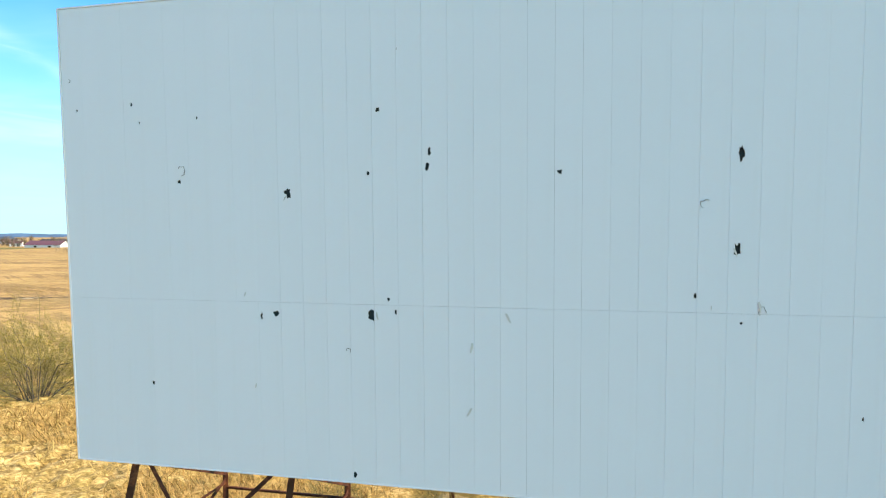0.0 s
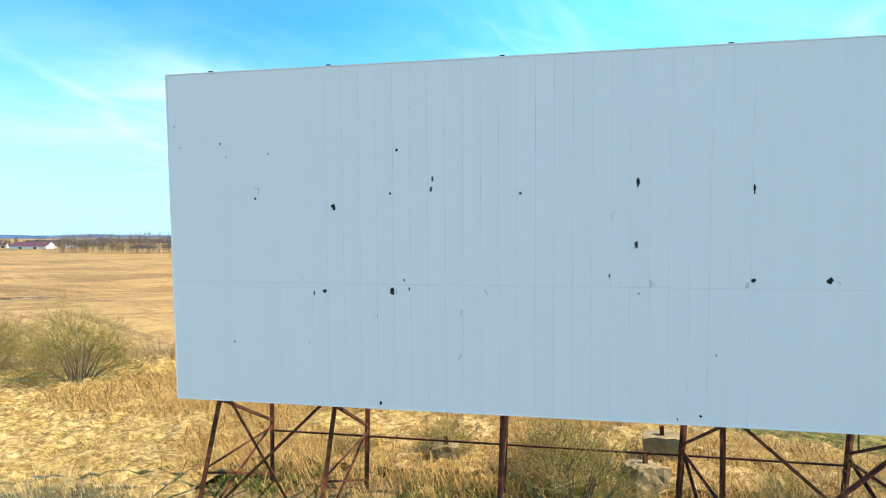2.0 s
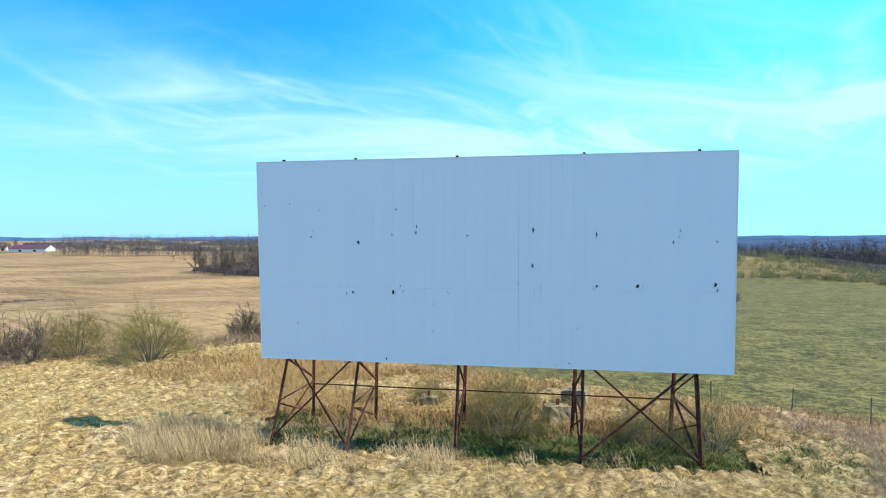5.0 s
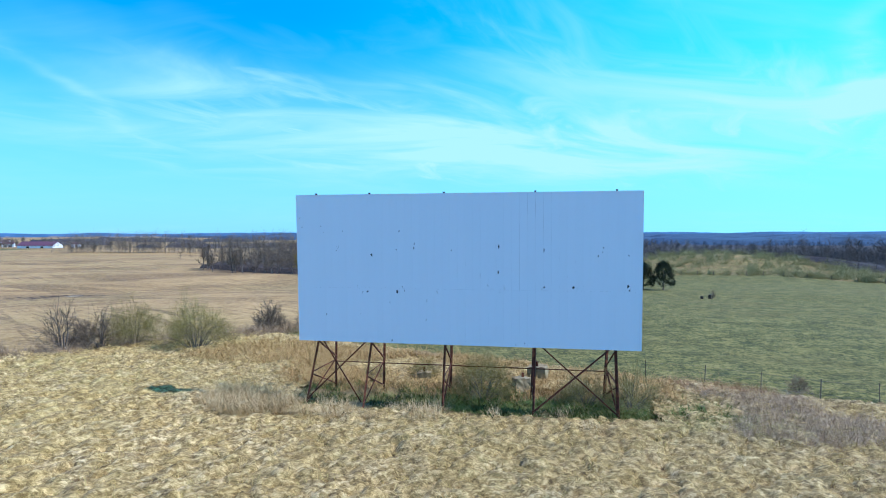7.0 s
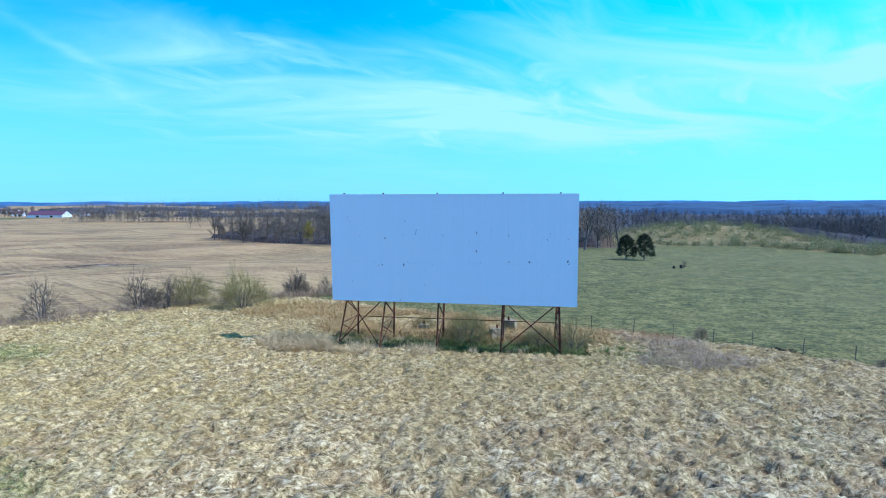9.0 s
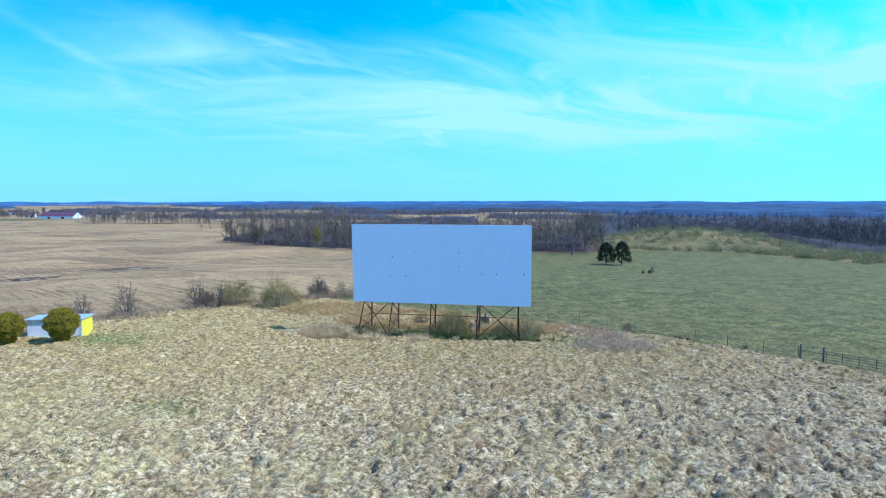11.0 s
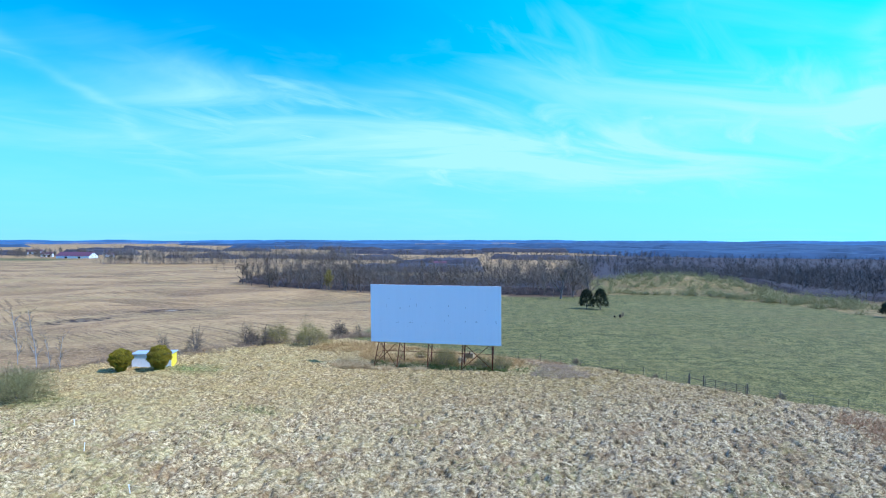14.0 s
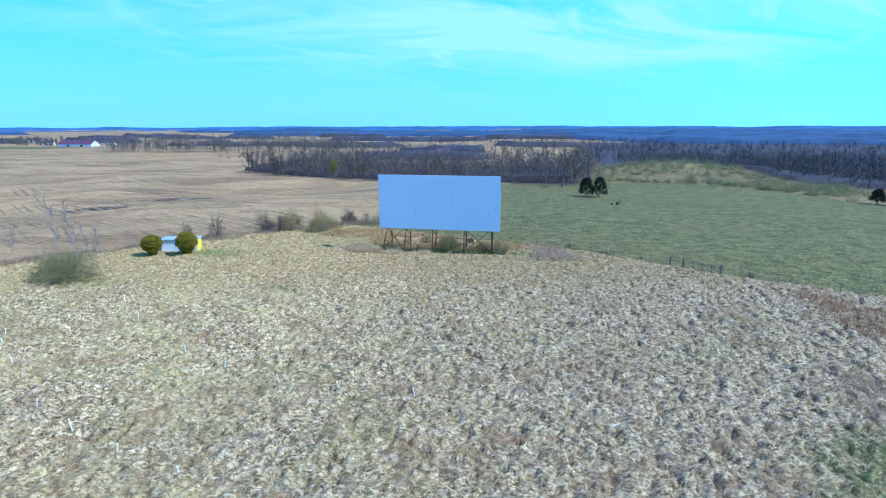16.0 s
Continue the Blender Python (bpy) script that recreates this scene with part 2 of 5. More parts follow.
def land():
    """The whole ground: rough dry grass, stubble, pasture and far farmland, sorted by painted land-use masks."""
    n = Nodes("ground_cover", 0.95).world()
    use = n.attr("use")["Color"]
    parts = n.t.nodes.new("ShaderNodeSeparateColor")
    n.t.links.new(use, parts.inputs[0])
    crop, pasture, lush = parts.outputs
    fine, mid, wide = n.noise(5.0, 6, 0.65), n.noise(0.9, 5, 0.6), n.noise(0.07, 4)
    home = n.ramp(mid, (0.28, (0.15, 0.10, 0.048)), (0.5, (0.29, 0.215, 0.11)), (0.72, (0.46, 0.36, 0.20)))
    home = n.mix(n.span(fine, 0.48, 0.72, 0, 0.6), home, (0.56, 0.45, 0.27))
    home = n.mix(n.span(wide, 0.5, 0.66, 0, 0.45), home, (0.27, 0.22, 0.085))
        # stubble with drill rows and wash lines
    rows = n.noise(0.42, 4, 0.6, (0.03, 1.0, 1), -37, warp=0.15)
    drill = n.noise(1.0, 2, 0.5, (0.012, 1.0, 1), -37, warp=0.08)
    wash = n.noise(0.02, 7, 0.66, (0.7, 1.2, 1), 40, warp=0.7)
    soil = n.ramp(wash, (0.36, (0.17, 0.108, 0.05)), (0.46, (0.31, 0.215, 0.105)), (0.56, (0.47, 0.345, 0.18)), (0.68, (0.29, 0.225, 0.088)))
    rills = n.noise(0.03, 7, 0.72, (0.4, 1.4, 1), 15, warp=1.4)
    soil = n.mix(n.span(rills, 0.575, 0.62, 0, 0.75), soil, (0.14, 0.08, 0.036))
    # terrace banks along the contour
    bank = n.noise(0.012, 5, 0.6, (0.16, 1.0, 1), -8, warp=0.5)
    ridge = n.math("ABSOLUTE", n.math("SUBTRACT", bank, 0.5))
    soil = n.mix(n.math("MULTIPLY", n.span(ridge, 0.005, 0.03, 0.9, 0.0), n.span(n.noise(0.03, 4, 0.6), 0.36, 0.56)), soil, (0.10, 0.062, 0.03))
    soil = n.mix(n.span(n.noise(0.025, 4, 0.6), 0.46, 0.62, 0, 0.35), soil, (0.34, 0.31, 0.13))
    soil = n.mix(n.math("MULTIPLY", n.span(rows, 0.50, 0.60, 0, 0.16), n.span(n.noise(0.014, 3), 0.35, 0.55, 0.25, 1.0)), soil, (0.15, 0.095, 0.045))
    soil = n.mix(n.span(fine, 0.45, 0.75, 0, 0.35), soil, (0.50, 0.37, 0.18))
    soil = n.mix(n.span(n.noise(0.6, 6, 0.75), 0.5, 0.68, 0, 0.45), soil, (0.19, 0.13, 0.06))
    soil = n.mix(n.math("MULTIPLY", n.span(drill, 0.50, 0.58, 0, 0.75), n.span(n.noise(0.022, 4), 0.44, 0.60, 0.06, 1.0)), soil, (0.11, 0.07, 0.034))
    soil = n.mix(n.span(n.noise(1.4, 7, 0.85), 0.48, 0.58, 0, 0.6), soil, (0.58, 0.465, 0.265))
    soil = n.mix(n.span(n.noise(0.30, 6, 0.8), 0.50, 0.60, 0, 0.4), soil, (0.15, 0.11, 0.055))
    soil = n.mix(1.0, soil, (1.14, 1.05, 0.96), "MULTIPLY")
    # washed-out gullies with pale silt in the middle
    for gx, gy, rx, ry in ((-107, 91, 12, 11), (-114, 60, 12, 12)):
        off = n.t.nodes.new("ShaderNodeVectorMath")
        off.operation = "SUBTRACT"
        n.t.links.new(n.where, off.inputs[0])
        off.inputs[1].default_value = (gx, gy, 0)
        sized = n.t.nodes.new("ShaderNodeVectorMath")
        sized.operation = "MULTIPLY"
        n.t.links.new(off.outputs[0], sized.inputs[0])
        sized.inputs[1].default_value = (1 / rx, 1 / ry, 0)
        reach = n.t.nodes.new("ShaderNodeVectorMath")
        reach.operation = "LENGTH"
        n.t.links.new(sized.outputs[0], reach.inputs[0])
        ragged = n.math("ADD", reach.outputs["Value"], n.span(n.noise(0.22, 5, 0.65), 0.3, 0.7, -0.7, 0.7))
        soil = n.mix(n.math("MULTIPLY", n.span(ragged, 0.75, 1.0, 1.0, 0.0), n.span(drill, 0.42, 0.55, 0.35, 1.0)), soil, (0.06, 0.034, 0.018))
        soil = n.mix(n.span(ragged, -0.1, 0.12, 0.7, 0.0), soil, (0.44, 0.40, 0.33))
    # grazed pasture
    turf = n.ramp(n.math("ADD", n.math("MULTIPLY", n.noise(0.45, 6, 0.75), 0.3), n.math("MULTIPLY", n.noise(2.4, 7, 0.85, warp=0.6), 0.7)), (0.42, (0.030, 0.042, 0.009)), (0.49, (0.098, 0.108, 0.024)), (0.56, (0.32, 0.285, 0.10)))
    turf = n.mix(n.span(n.noise(0.045, 5), 0.46, 0.68, 0, 0.42), turf, (0.17, 0.15, 0.055))
    turf = n.mix(n.span(fine, 0.54, 0.72, 0, 0.45), turf, (0.36, 0.30, 0.14))
    litter = n.ramp(mid, (0.3, (0.075, 0.044, 0.024)), (0.7, (0.15, 0.098, 0.058)))
    green = n.ramp(mid, (0.3, (0.07, 0.095, 0.028)), (0.7, (0.19, 0.21, 0.07)))
    edge = n.math("MULTIPLY", n.span(mid, 0.3, 0.7, -0.25, 0.25), 1.0)
    col = n.mix(n.span(n.math("ADD", crop, edge), 0.4, 0.6), home, soil)
    col = n.mix(n.span(n.math("ADD", pasture, edge), 0.4, 0.6), col, turf)
    col = n.mix(n.span(n.math("ADD", lush, edge), 0.35, 0.75), col, green)
    col = n.mix(n.attr("use")["Alpha"], col, litter)
    n.color(n.mix(1.0, col, EARTH, "MULTIPLY")).bump(n.math("ADD", fine, mid), 0.8, 0.14)
    return n.mat


M_LAND = land()
M_PANEL = panel_paint()
M_RUST = rust()
M_CONC = concrete()
M_BACK = plain("tarred_backing", (0.030, 0.040, 0.044), 0.8)
M_TORN = plain("torn_facing", (0.50, 0.52, 0.52), 0.9)
M_DIRT = plain("grimy_crack", (0.10, 0.11, 0.11), 0.9)
M_STRAW = blades("dry_straw", (0.32, 0.225, 0.10), (0.48, 0.36, 0.185), (0.64, 0.52, 0.315), (0.40, 0.29, 0.135), (0.56, 0.44, 0.25), (0.36, 0.29, 0.10))


def thatch():
    """Matted dead grass: combed straw lying in swirls over the tussocks, bleached towards the east."""
    n = Nodes("matted_straw", 0.85).world()
    plainly = n.where
    xyz = n.t.nodes.new("ShaderNodeSeparateXYZ")
    n.t.links.new(plainly, xyz.inputs[0])
    swirl = n.t.nodes.new("ShaderNodeTexNoise")
    swirl.inputs["Scale"].default_value, swirl.inputs["Detail"].default_value = 1.15, 2.0
    n.t.links.new(plainly, swirl.inputs["Vector"])
    bend = n.t.nodes.new("ShaderNodeVectorMath")
    bend.operation = "MULTIPLY_ADD"
    n.t.links.new(swirl.outputs["Color"], bend.inputs[0])
    bend.inputs[1].default_value = (0.8, 0.8, 0.3)
    n.t.links.new(plainly, bend.inputs[2])
    n.where = bend.outputs[0]
    lock = n.noise(4.6, 4, 0.68, (0.7, 1.0, 1.0), 20)
    hair = n.noise(26.0, 3, 0.65, (0.2, 1.0, 1.0), 20)
    n.where = plainly
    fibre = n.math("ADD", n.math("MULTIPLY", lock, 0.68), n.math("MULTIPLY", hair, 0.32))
    # dark ramp ends paint shade into the hollows that the bump follows
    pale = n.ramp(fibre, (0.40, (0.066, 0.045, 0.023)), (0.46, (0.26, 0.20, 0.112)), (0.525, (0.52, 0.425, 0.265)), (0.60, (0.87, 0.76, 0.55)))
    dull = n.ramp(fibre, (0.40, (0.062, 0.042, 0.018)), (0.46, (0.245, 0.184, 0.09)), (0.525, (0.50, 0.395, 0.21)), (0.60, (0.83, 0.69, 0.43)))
    east = n.span(n.math("ADD", xyz.outputs[0], n.span(n.noise(0.06, 3), 0.3, 0.7, -14, 14)), -18, 24)
    tuft = n.math("ADD", n.noise(1.3, 5, 0.65), n.math("MULTIPLY", east, 0.02))
    col = n.mix(n.span(tuft, 0.42, 0.60), dull, pale)
    col = n.mix(n.math("MULTIPLY", east, n.span(n.noise(0.8, 4, 0.6), 0.48, 0.64, 0, 0.38)), col, (0.46, 0.375, 0.26))
    # old litter, olive drifts and fresh shoots
    col = n.mix(n.span(n.noise(0.42, 6, 0.65), 0.53, 0.63, 0, 0.6), col, (0.20, 0.12, 0.055))
    col = n.mix(n.math("MULTIPLY", n.span(n.noise(0.11, 5, 0.6), 0.46, 0.62, 0, 0.5), n.math("SUBTRACT", 1.1, east)), col, (0.46, 0.39, 0.17))
    col = n.mix(n.span(n.noise(0.16, 5, 0.65), 0.53, 0.64, 0, 0.5), col, (0.27, 0.17, 0.085))
    shoot = n.math("MULTIPLY", n.span(n.math("SUBTRACT", n.noise(0.075, 4, 0.6), n.math("MULTIPLY", east, 0.06)), 0.46, 0.60), n.span(n.noise(1.6, 5, 0.7), 0.45, 0.62))
    col = n.mix(n.math("MULTIPLY", shoot, 0.55), col, (0.24, 0.25, 0.07))
    # dark litter flecks, added to stand in for shaded creases
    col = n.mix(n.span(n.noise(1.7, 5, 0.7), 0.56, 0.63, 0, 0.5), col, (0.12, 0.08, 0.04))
    young = n.math("MULTIPLY", n.attr("young")["Fac"], n.span(n.noise(0.5, 5, 0.6), 0.3, 0.62, 0.35, 1.0))
    olive = n.ramp(fibre, (0.37, (0.10, 0.064, 0.022)), (0.50, (0.275, 0.198, 0.073)), (0.63, (0.58, 0.44, 0.20)))
    col = n.mix(young, col, olive)
    turf = n.ramp(fibre, (0.40, (0.05, 0.065, 0.018)), (0.50, (0.15, 0.18, 0.05)), (0.60, (0.36, 0.36, 0.15)))
    col = n.mix(n.math("MULTIPLY", n.attr("fresh")["Fac"], n.span(n.noise(0.6, 5, 0.65), 0.32, 0.58)), col, turf)
    # brightness fall-off across the view painted into the straw: brighter west, dimmer east
    col = n.mix(1.0, col, n.ramp(east, (0.0, (1.26, 1.26, 1.24)), (0.5, (1.05, 1.05, 1.06)), (1.0, (0.95, 0.97, 1.00))), "MULTIPLY")
    return n.color(n.mix(1.0, col, EARTH, "MULTIPLY")).bump(fibre, n.math("SUBTRACT", 1.0, n.math("MULTIPLY", n.attr("young")["Fac"], 0.55)), 0.15).mat


M_THATCH = thatch()
M_PLUME = blades("faded_plumes", (0.36, 0.28, 0.21), (0.47, 0.39, 0.32), (0.57, 0.49, 0.42), (0.40, 0.31, 0.22))
M_IVY = blades("green_undergrowth", (0.04, 0.065, 0.016), (0.09, 0.125, 0.03), (0.17, 0.19, 0.05), (0.25, 0.23, 0.09))
M_AMBER = blades("amber_grass", (0.36, 0.235, 0.095), (0.52, 0.36, 0.16), (0.64, 0.46, 0.225), (0.30, 0.20, 0.075), (0.44, 0.34, 0.12))
M_GOLDGRASS = blades("golden_grass", (0.40, 0.31, 0.105), (0.56, 0.44, 0.18), (0.68, 0.55, 0.27), (0.36, 0.32, 0.09))
M_TALLGOLD = blades("tall_golden_grass", (0.54, 0.41, 0.22), (0.68, 0.54, 0.32), (0.78, 0.65, 0.43), (0.48, 0.36, 0.18))
M_GREENS = blades("green_blades", (0.06, 0.11, 0.02), (0.13, 0.20, 0.04), (0.20, 0.24, 0.07))
# greyer and lighter than near twigs: distance haze painted into the tone
M_HAZEROW = blades("hazed_row_twigs", (0.17, 0.15, 0.15), (0.23, 0.205, 0.205), (0.30, 0.27, 0.265))
M_SPRIG = blades("pale_green_sprigs", (0.27, 0.28, 0.11), (0.36, 0.365, 0.16), (0.46, 0.45, 0.22), (0.32, 0.29, 0.15))
M_BRUSH = blades("grey_brush", (0.25, 0.18, 0.13), (0.36, 0.28, 0.205), (0.43, 0.345, 0.26), (0.29, 0.205, 0.135))
M_RUSSET = blades("russet_weed", (0.32, 0.185, 0.10), (0.50, 0.32, 0.19), (0.42, 0.26, 0.145))
M_TWIG = blades("bare_twigs", (0.12, 0.095, 0.078), (0.20, 0.16, 0.13), (0.29, 0.24, 0.20))
M_WOODS = blades("far_twigs", (0.125, 0.103, 0.095), (0.185, 0.154, 0.14), (0.27, 0.228, 0.205))
# twigs darkened and blued: haze and skylit shade put into the colour
M_HAZEVALE = blades("hazed_valley_twigs", (0.038, 0.042, 0.062), (0.054, 0.057, 0.080), (0.075, 0.076, 0.098))
M_BUD = blades("olive_buds", (0.19, 0.175, 0.032), (0.30, 0.27, 0.055), (0.41, 0.36, 0.09), (0.23, 0.20, 0.05))
M_SCRUB = blades("scrub_twigs", (0.21, 0.20, 0.085), (0.29, 0.27, 0.12), (0.37, 0.335, 0.17), (0.24, 0.20, 0.11))
M_YELLOWBUD = blades("yellow_buds", (0.30, 0.25, 0.03), (0.40, 0.32, 0.06), (0.25, 0.22, 0.05))
M_CEDAR = blades("cedar_needles", (0.012, 0.022, 0.009), (0.028, 0.042, 0.016), (0.045, 0.055, 0.022))
M_GOLD = blades("golden_foliage", (0.22, 0.175, 0.008), (0.44, 0.36, 0.012), (0.12, 0.105, 0.008), (0.56, 0.46, 0.02))
M_BARK = bark("grey_bark", (0.06, 0.050, 0.042), (0.17, 0.145, 0.125))
M_PALEBARK = bark("pale_bark", (0.20, 0.18, 0.155), (0.44, 0.41, 0.37))
M_WHITE = plain("white_paint", (0.80, 0.80, 0.78), 0.5, 0.06)
M_YELLOW = plain("yellow_paint", (0.80, 0.62, 0.03), 0.5, 0.08)
M_POST = plain("weathered_post", (0.13, 0.105, 0.08), 0.9, 0.35)
M_WIRE = plain("dull_wire", (0.14, 0.12, 0.11), 0.6, 0.2, metal=0.6)
M_ROOF = plain("maroon_roof", (0.12, 0.055, 0.075), 0.6)
M_SIDING = plain("white_siding", (0.72, 0.73, 0.73), 0.6, 0.05)
M_DARK = plain("dark_heap", (0.035, 0.028, 0.024), 0.9, 0.4)
# the blue is distance haze put into the base colour
M_HAZEHILLS = plain("haze_blue_hills", (0.05, 0.115, 0.21), 1.0, 0.35, 0.004)
M_EDGEWOOD = blades("wood_edge_twigs", (0.09, 0.08, 0.084), (0.12, 0.107, 0.11), (0.16, 0.144, 0.143))


def canopy():
    """Leafless tree tops seen from afar, closing into a soft mass."""
    n = Nodes("wooded_canopy", 1.0).world()
    a, b = n.noise(0.09, 5, 0.6), n.noise(0.9, 5, 0.7)
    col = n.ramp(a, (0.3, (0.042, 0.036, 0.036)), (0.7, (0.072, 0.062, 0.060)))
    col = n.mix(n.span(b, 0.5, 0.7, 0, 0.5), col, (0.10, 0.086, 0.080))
    return n.color(col).bump(b, 0.8, 0.8).mat


M_CANOPY = canopy()
# dark brown that stands in for the shade inside the woods
M_WOODSHADE = plain("woods_shade_fill", (0.046, 0.036, 0.030), 1.0, 0.5, 0.8)
# slight blue cast, distance haze put into the colour
M_HAZEHEDGE = plain("hazed_hedgerow", (0.052, 0.050, 0.058), 1.0, 0.4, 0.2)
# woods tone shifted to blue, painting in the haze of distance
M_HAZEWOOD = plain("haze_blue_canopy", (0.042, 0.075, 0.125), 1.0, 0.30, 0.02)
M_TURF = blades("pasture_blades", (0.19, 0.18, 0.065), (0.28, 0.245, 0.105), (0.38, 0.32, 0.16), (0.16, 0.17, 0.055))
M_TIN = plain("pale_tin", (0.46, 0.52, 0.58), 0.45, 0.12, metal=0.3)

# ---------------------------------------------------------------- shape helpers


def raw(name, verts, faces, material, parent=None, label="", smooth=False):
    me = bpy.data.meshes.new(name)
    v, f = np.asarray(verts, np.float32), np.asarray(faces, np.int32)
    me.vertices.add(len(v))
    me.vertices.foreach_set("co", v.ravel())
    me.loops.add(f.size)
    me.loops.foreach_set("vertex_index", f.ravel())
    me.polygons.add(len(f))
    me.polygons.foreach_set("loop_start", np.arange(0, f.size, f.shape[1], dtype=np.int32))
    if smooth:
        me.polygons.foreach_set("use_smooth", np.ones(len(f), bool))
    me.update(calc_edges=True)
    me.materials.append(material)
    ob = new(name, me)
    ob.parent = parent
    if label:
        tagged(ob, label)
    return ob


def part(name, bm, material, parent, label=""):
    me = bpy.data.meshes.new(name)
    bm.to_mesh(me)
    bm.free()
    me.materials.append(material)
    ob = new(name, me)
    ob.parent = parent
    if label:
        tagged(ob, label)
    return ob


def box(bm, lo, hi, bevel=0.0):
    lo, hi = Vector(lo), Vector(hi)
    made = bmesh.ops.create_cube(bm, size=1.0, matrix=Matrix.Translation((lo + hi) / 2) @ Matrix.Diagonal((*(hi - lo), 1)))
    if bevel:
        edges = list({e for v in made["verts"] for e in v.link_edges})
        bmesh.ops.bevel(bm, geom=edges, offset=bevel, segments=1, affect="EDGES")
    return bm


def bar(bm, a, b, w, h=None, flange=0.0):
    """A straight bar from a to b; with a flange, an angle iron."""
    a, b = Vector(a), Vector(b)
    h = h or w
    turn = (b - a).to_track_quat("Z", "Y").to_matrix().to_4x4()
    place = Matrix.Translation(a) @ turn
    length = (b - a).length
    boxes = [((-w / 2, -h / 2, 0), (w / 2, h / 2, length))]
    if flange:
        boxes = [((-w / 2, -h / 2, 0), (w / 2, -h / 2 + flange, length)), ((-w / 2, -h / 2 + flange, 0), (-w / 2 + flange, h / 2, length))]
    for lo, hi in boxes:
        lo, hi = Vector(lo), Vector(hi)
        bmesh.ops.create_cube(bm, size=1.0, matrix=place @ Matrix.Translation((lo + hi) / 2) @ Matrix.Diagonal((*(hi - lo), 1)))
    return bm


def tubes(segments, sides=4):
    """Tapered tubes, one for each (start, end, radius, radius)."""
    s = np.asarray(segments, float)
    a, b, ra, rb = s[:, 0:3], s[:, 3:6], s[:, 6], s[:, 7]
    d = b - a
    d /= np.linalg.norm(d, axis=1, keepdims=True) + 1e-9
    ref = np.where(np.abs(d[:, 2:3]) > 0.9, [[1.0, 0, 0]], [[0, 0, 1.0]])
    u = np.cross(d, ref)
    u /= np.linalg.norm(u, axis=1, keepdims=True)
    w = np.cross(d, u)
    ang = np.arange(sides) * 2 * np.pi / sides
    ring = u[:, None] * np.cos(ang)[None, :, None] + w[:, None] * np.sin(ang)[None, :, None]
    verts = np.concatenate([a[:, None] + ring * ra[:, None, None], b[:, None] + ring * rb[:, None, None]], 1).reshape(-1, 3)
    k = np.arange(sides)
    quad = np.stack([k, (k + 1) % sides, (k + 1) % sides + sides, k + sides], 1)
    faces = (quad[None] + (np.arange(len(s)) * 2 * sides)[:, None, None]).reshape(-1, 4)
    return verts, faces


def wisps_mesh(base, lean, length, width, droop, rng, up=0.6):
    """Curved grass blades as three-sided strips: base points, horizontal lean directions, lengths, widths and droop."""
    n = len(base)
    side = np.stack([-lean[:, 1], lean[:, 0], np.zeros(n)], 1)
    yaw = rng.normal(0, 0.5, n)
    side = side * np.cos(yaw)[:, None] + np.stack([lean[:, 0], lean[:, 1], np.zeros(n)], 1) * np.sin(yaw)[:, None]
    fwd = np.stack([lean[:, 0], lean[:, 1], np.zeros(n)], 1)
    L, W = length[:, None], width[:, None]
    rise = np.array([0, 0, 1.0])
    mid = base + fwd * L * (0.30 + 0.25 * droop[:, None]) + rise * L * up * (1 - 0.45 * droop[:, None])
    tip = base + fwd * L * (0.62 + 0.33 * droop[:, None]) + rise * L * up * (1.25 - 1.25 * droop[:, None])
    verts = np.stack([base - side * W * 0.5, base + side * W * 0.5, mid + side * W * 0.42, mid - side * W * 0.42, tip], 1).reshape(-1, 3)
    o = (np.arange(n) * 5)[:, None]
    tris = np.concatenate([o + [0, 1, 2], o + [0, 2, 3], o + [3, 2, 4]], 1).reshape(-1, 3)
    return verts, tris


# ---------------------------------------------------------------- the lie of the land


def vnoise(x, y, seed=0):
    """Smooth value noise over arrays, about -1 to 1."""
    xi, yi = np.floor(x), np.floor(y)
    fx, fy = x - xi, y - yi
    fx, fy = fx * fx * (3 - 2 * fx), fy * fy * (3 - 2 * fy)

    def h(a, b):
        v = np.sin(a * 127.1 + b * 311.7 + seed * 74.7) * 43758.5453
        return (v - np.floor(v)) * 2 - 1

    return (h(xi, yi) * (1 - fx) + h(xi + 1, yi) * fx) * (1 - fy) + (h(xi, yi + 1) * (1 - fx) + h(xi + 1, yi + 1) * fx) * fy


def fbm(x, y, scale, octaves=4, seed=0):
    total, amp = 0.0, 0.5
    for k in range(octaves):
        total = total + amp * vnoise(x * scale * 2**k, y * scale * 2**k, seed + k)
        amp *= 0.5
    return total


def sstep(a, b, v):
    t = np.clip((v - a) / (b - a), 0, 1)
    return t * t * (3 - 2 * t)


def beyond_hedge(x, y):
    """Metres past the hedge line, on the side of the stubble field."""
    return (x + 18) * -0.766 + (y - 30) * 0.643


def beyond_fence(x, y):
    """Metres past the wire fence, on the side of the pasture."""
    line = np.interp(x, [-25, -8, 14, 23, 32.6, 38, 47, 60, 120], [24, 17, 8.2, 4.8, -2.5, -6.0, -10.5, -17, -50])
    return (y - line) * 0.85


def height_at(x, y, lumps=True):
    x, y = np.asarray(x, float), np.asarray(y, float)
    dh = beyond_hedge(x, y)
    drop = -8.0 * sstep(0, 130, dh) + 3.0 * fbm(x, y, 0.013, 3, 5) * sstep(20, 90, dh)
    slope = -0.031 * np.clip(y - 8, 0, 127) - 6.5 * sstep(134, 250, y - 0.05 * x) + 0.5 * fbm(x, y, 0.02, 3, 9) * sstep(15, 50, y)
    swell = 9.5 * np.exp(-(((x - 70) / 54) ** 2 + ((y - 218) / 40) ** 2))
    z = np.minimum(drop, slope) + swell + 3.0 * fbm(x, y, 0.004, 3, 2) * sstep(300, 700, np.hypot(x, y))
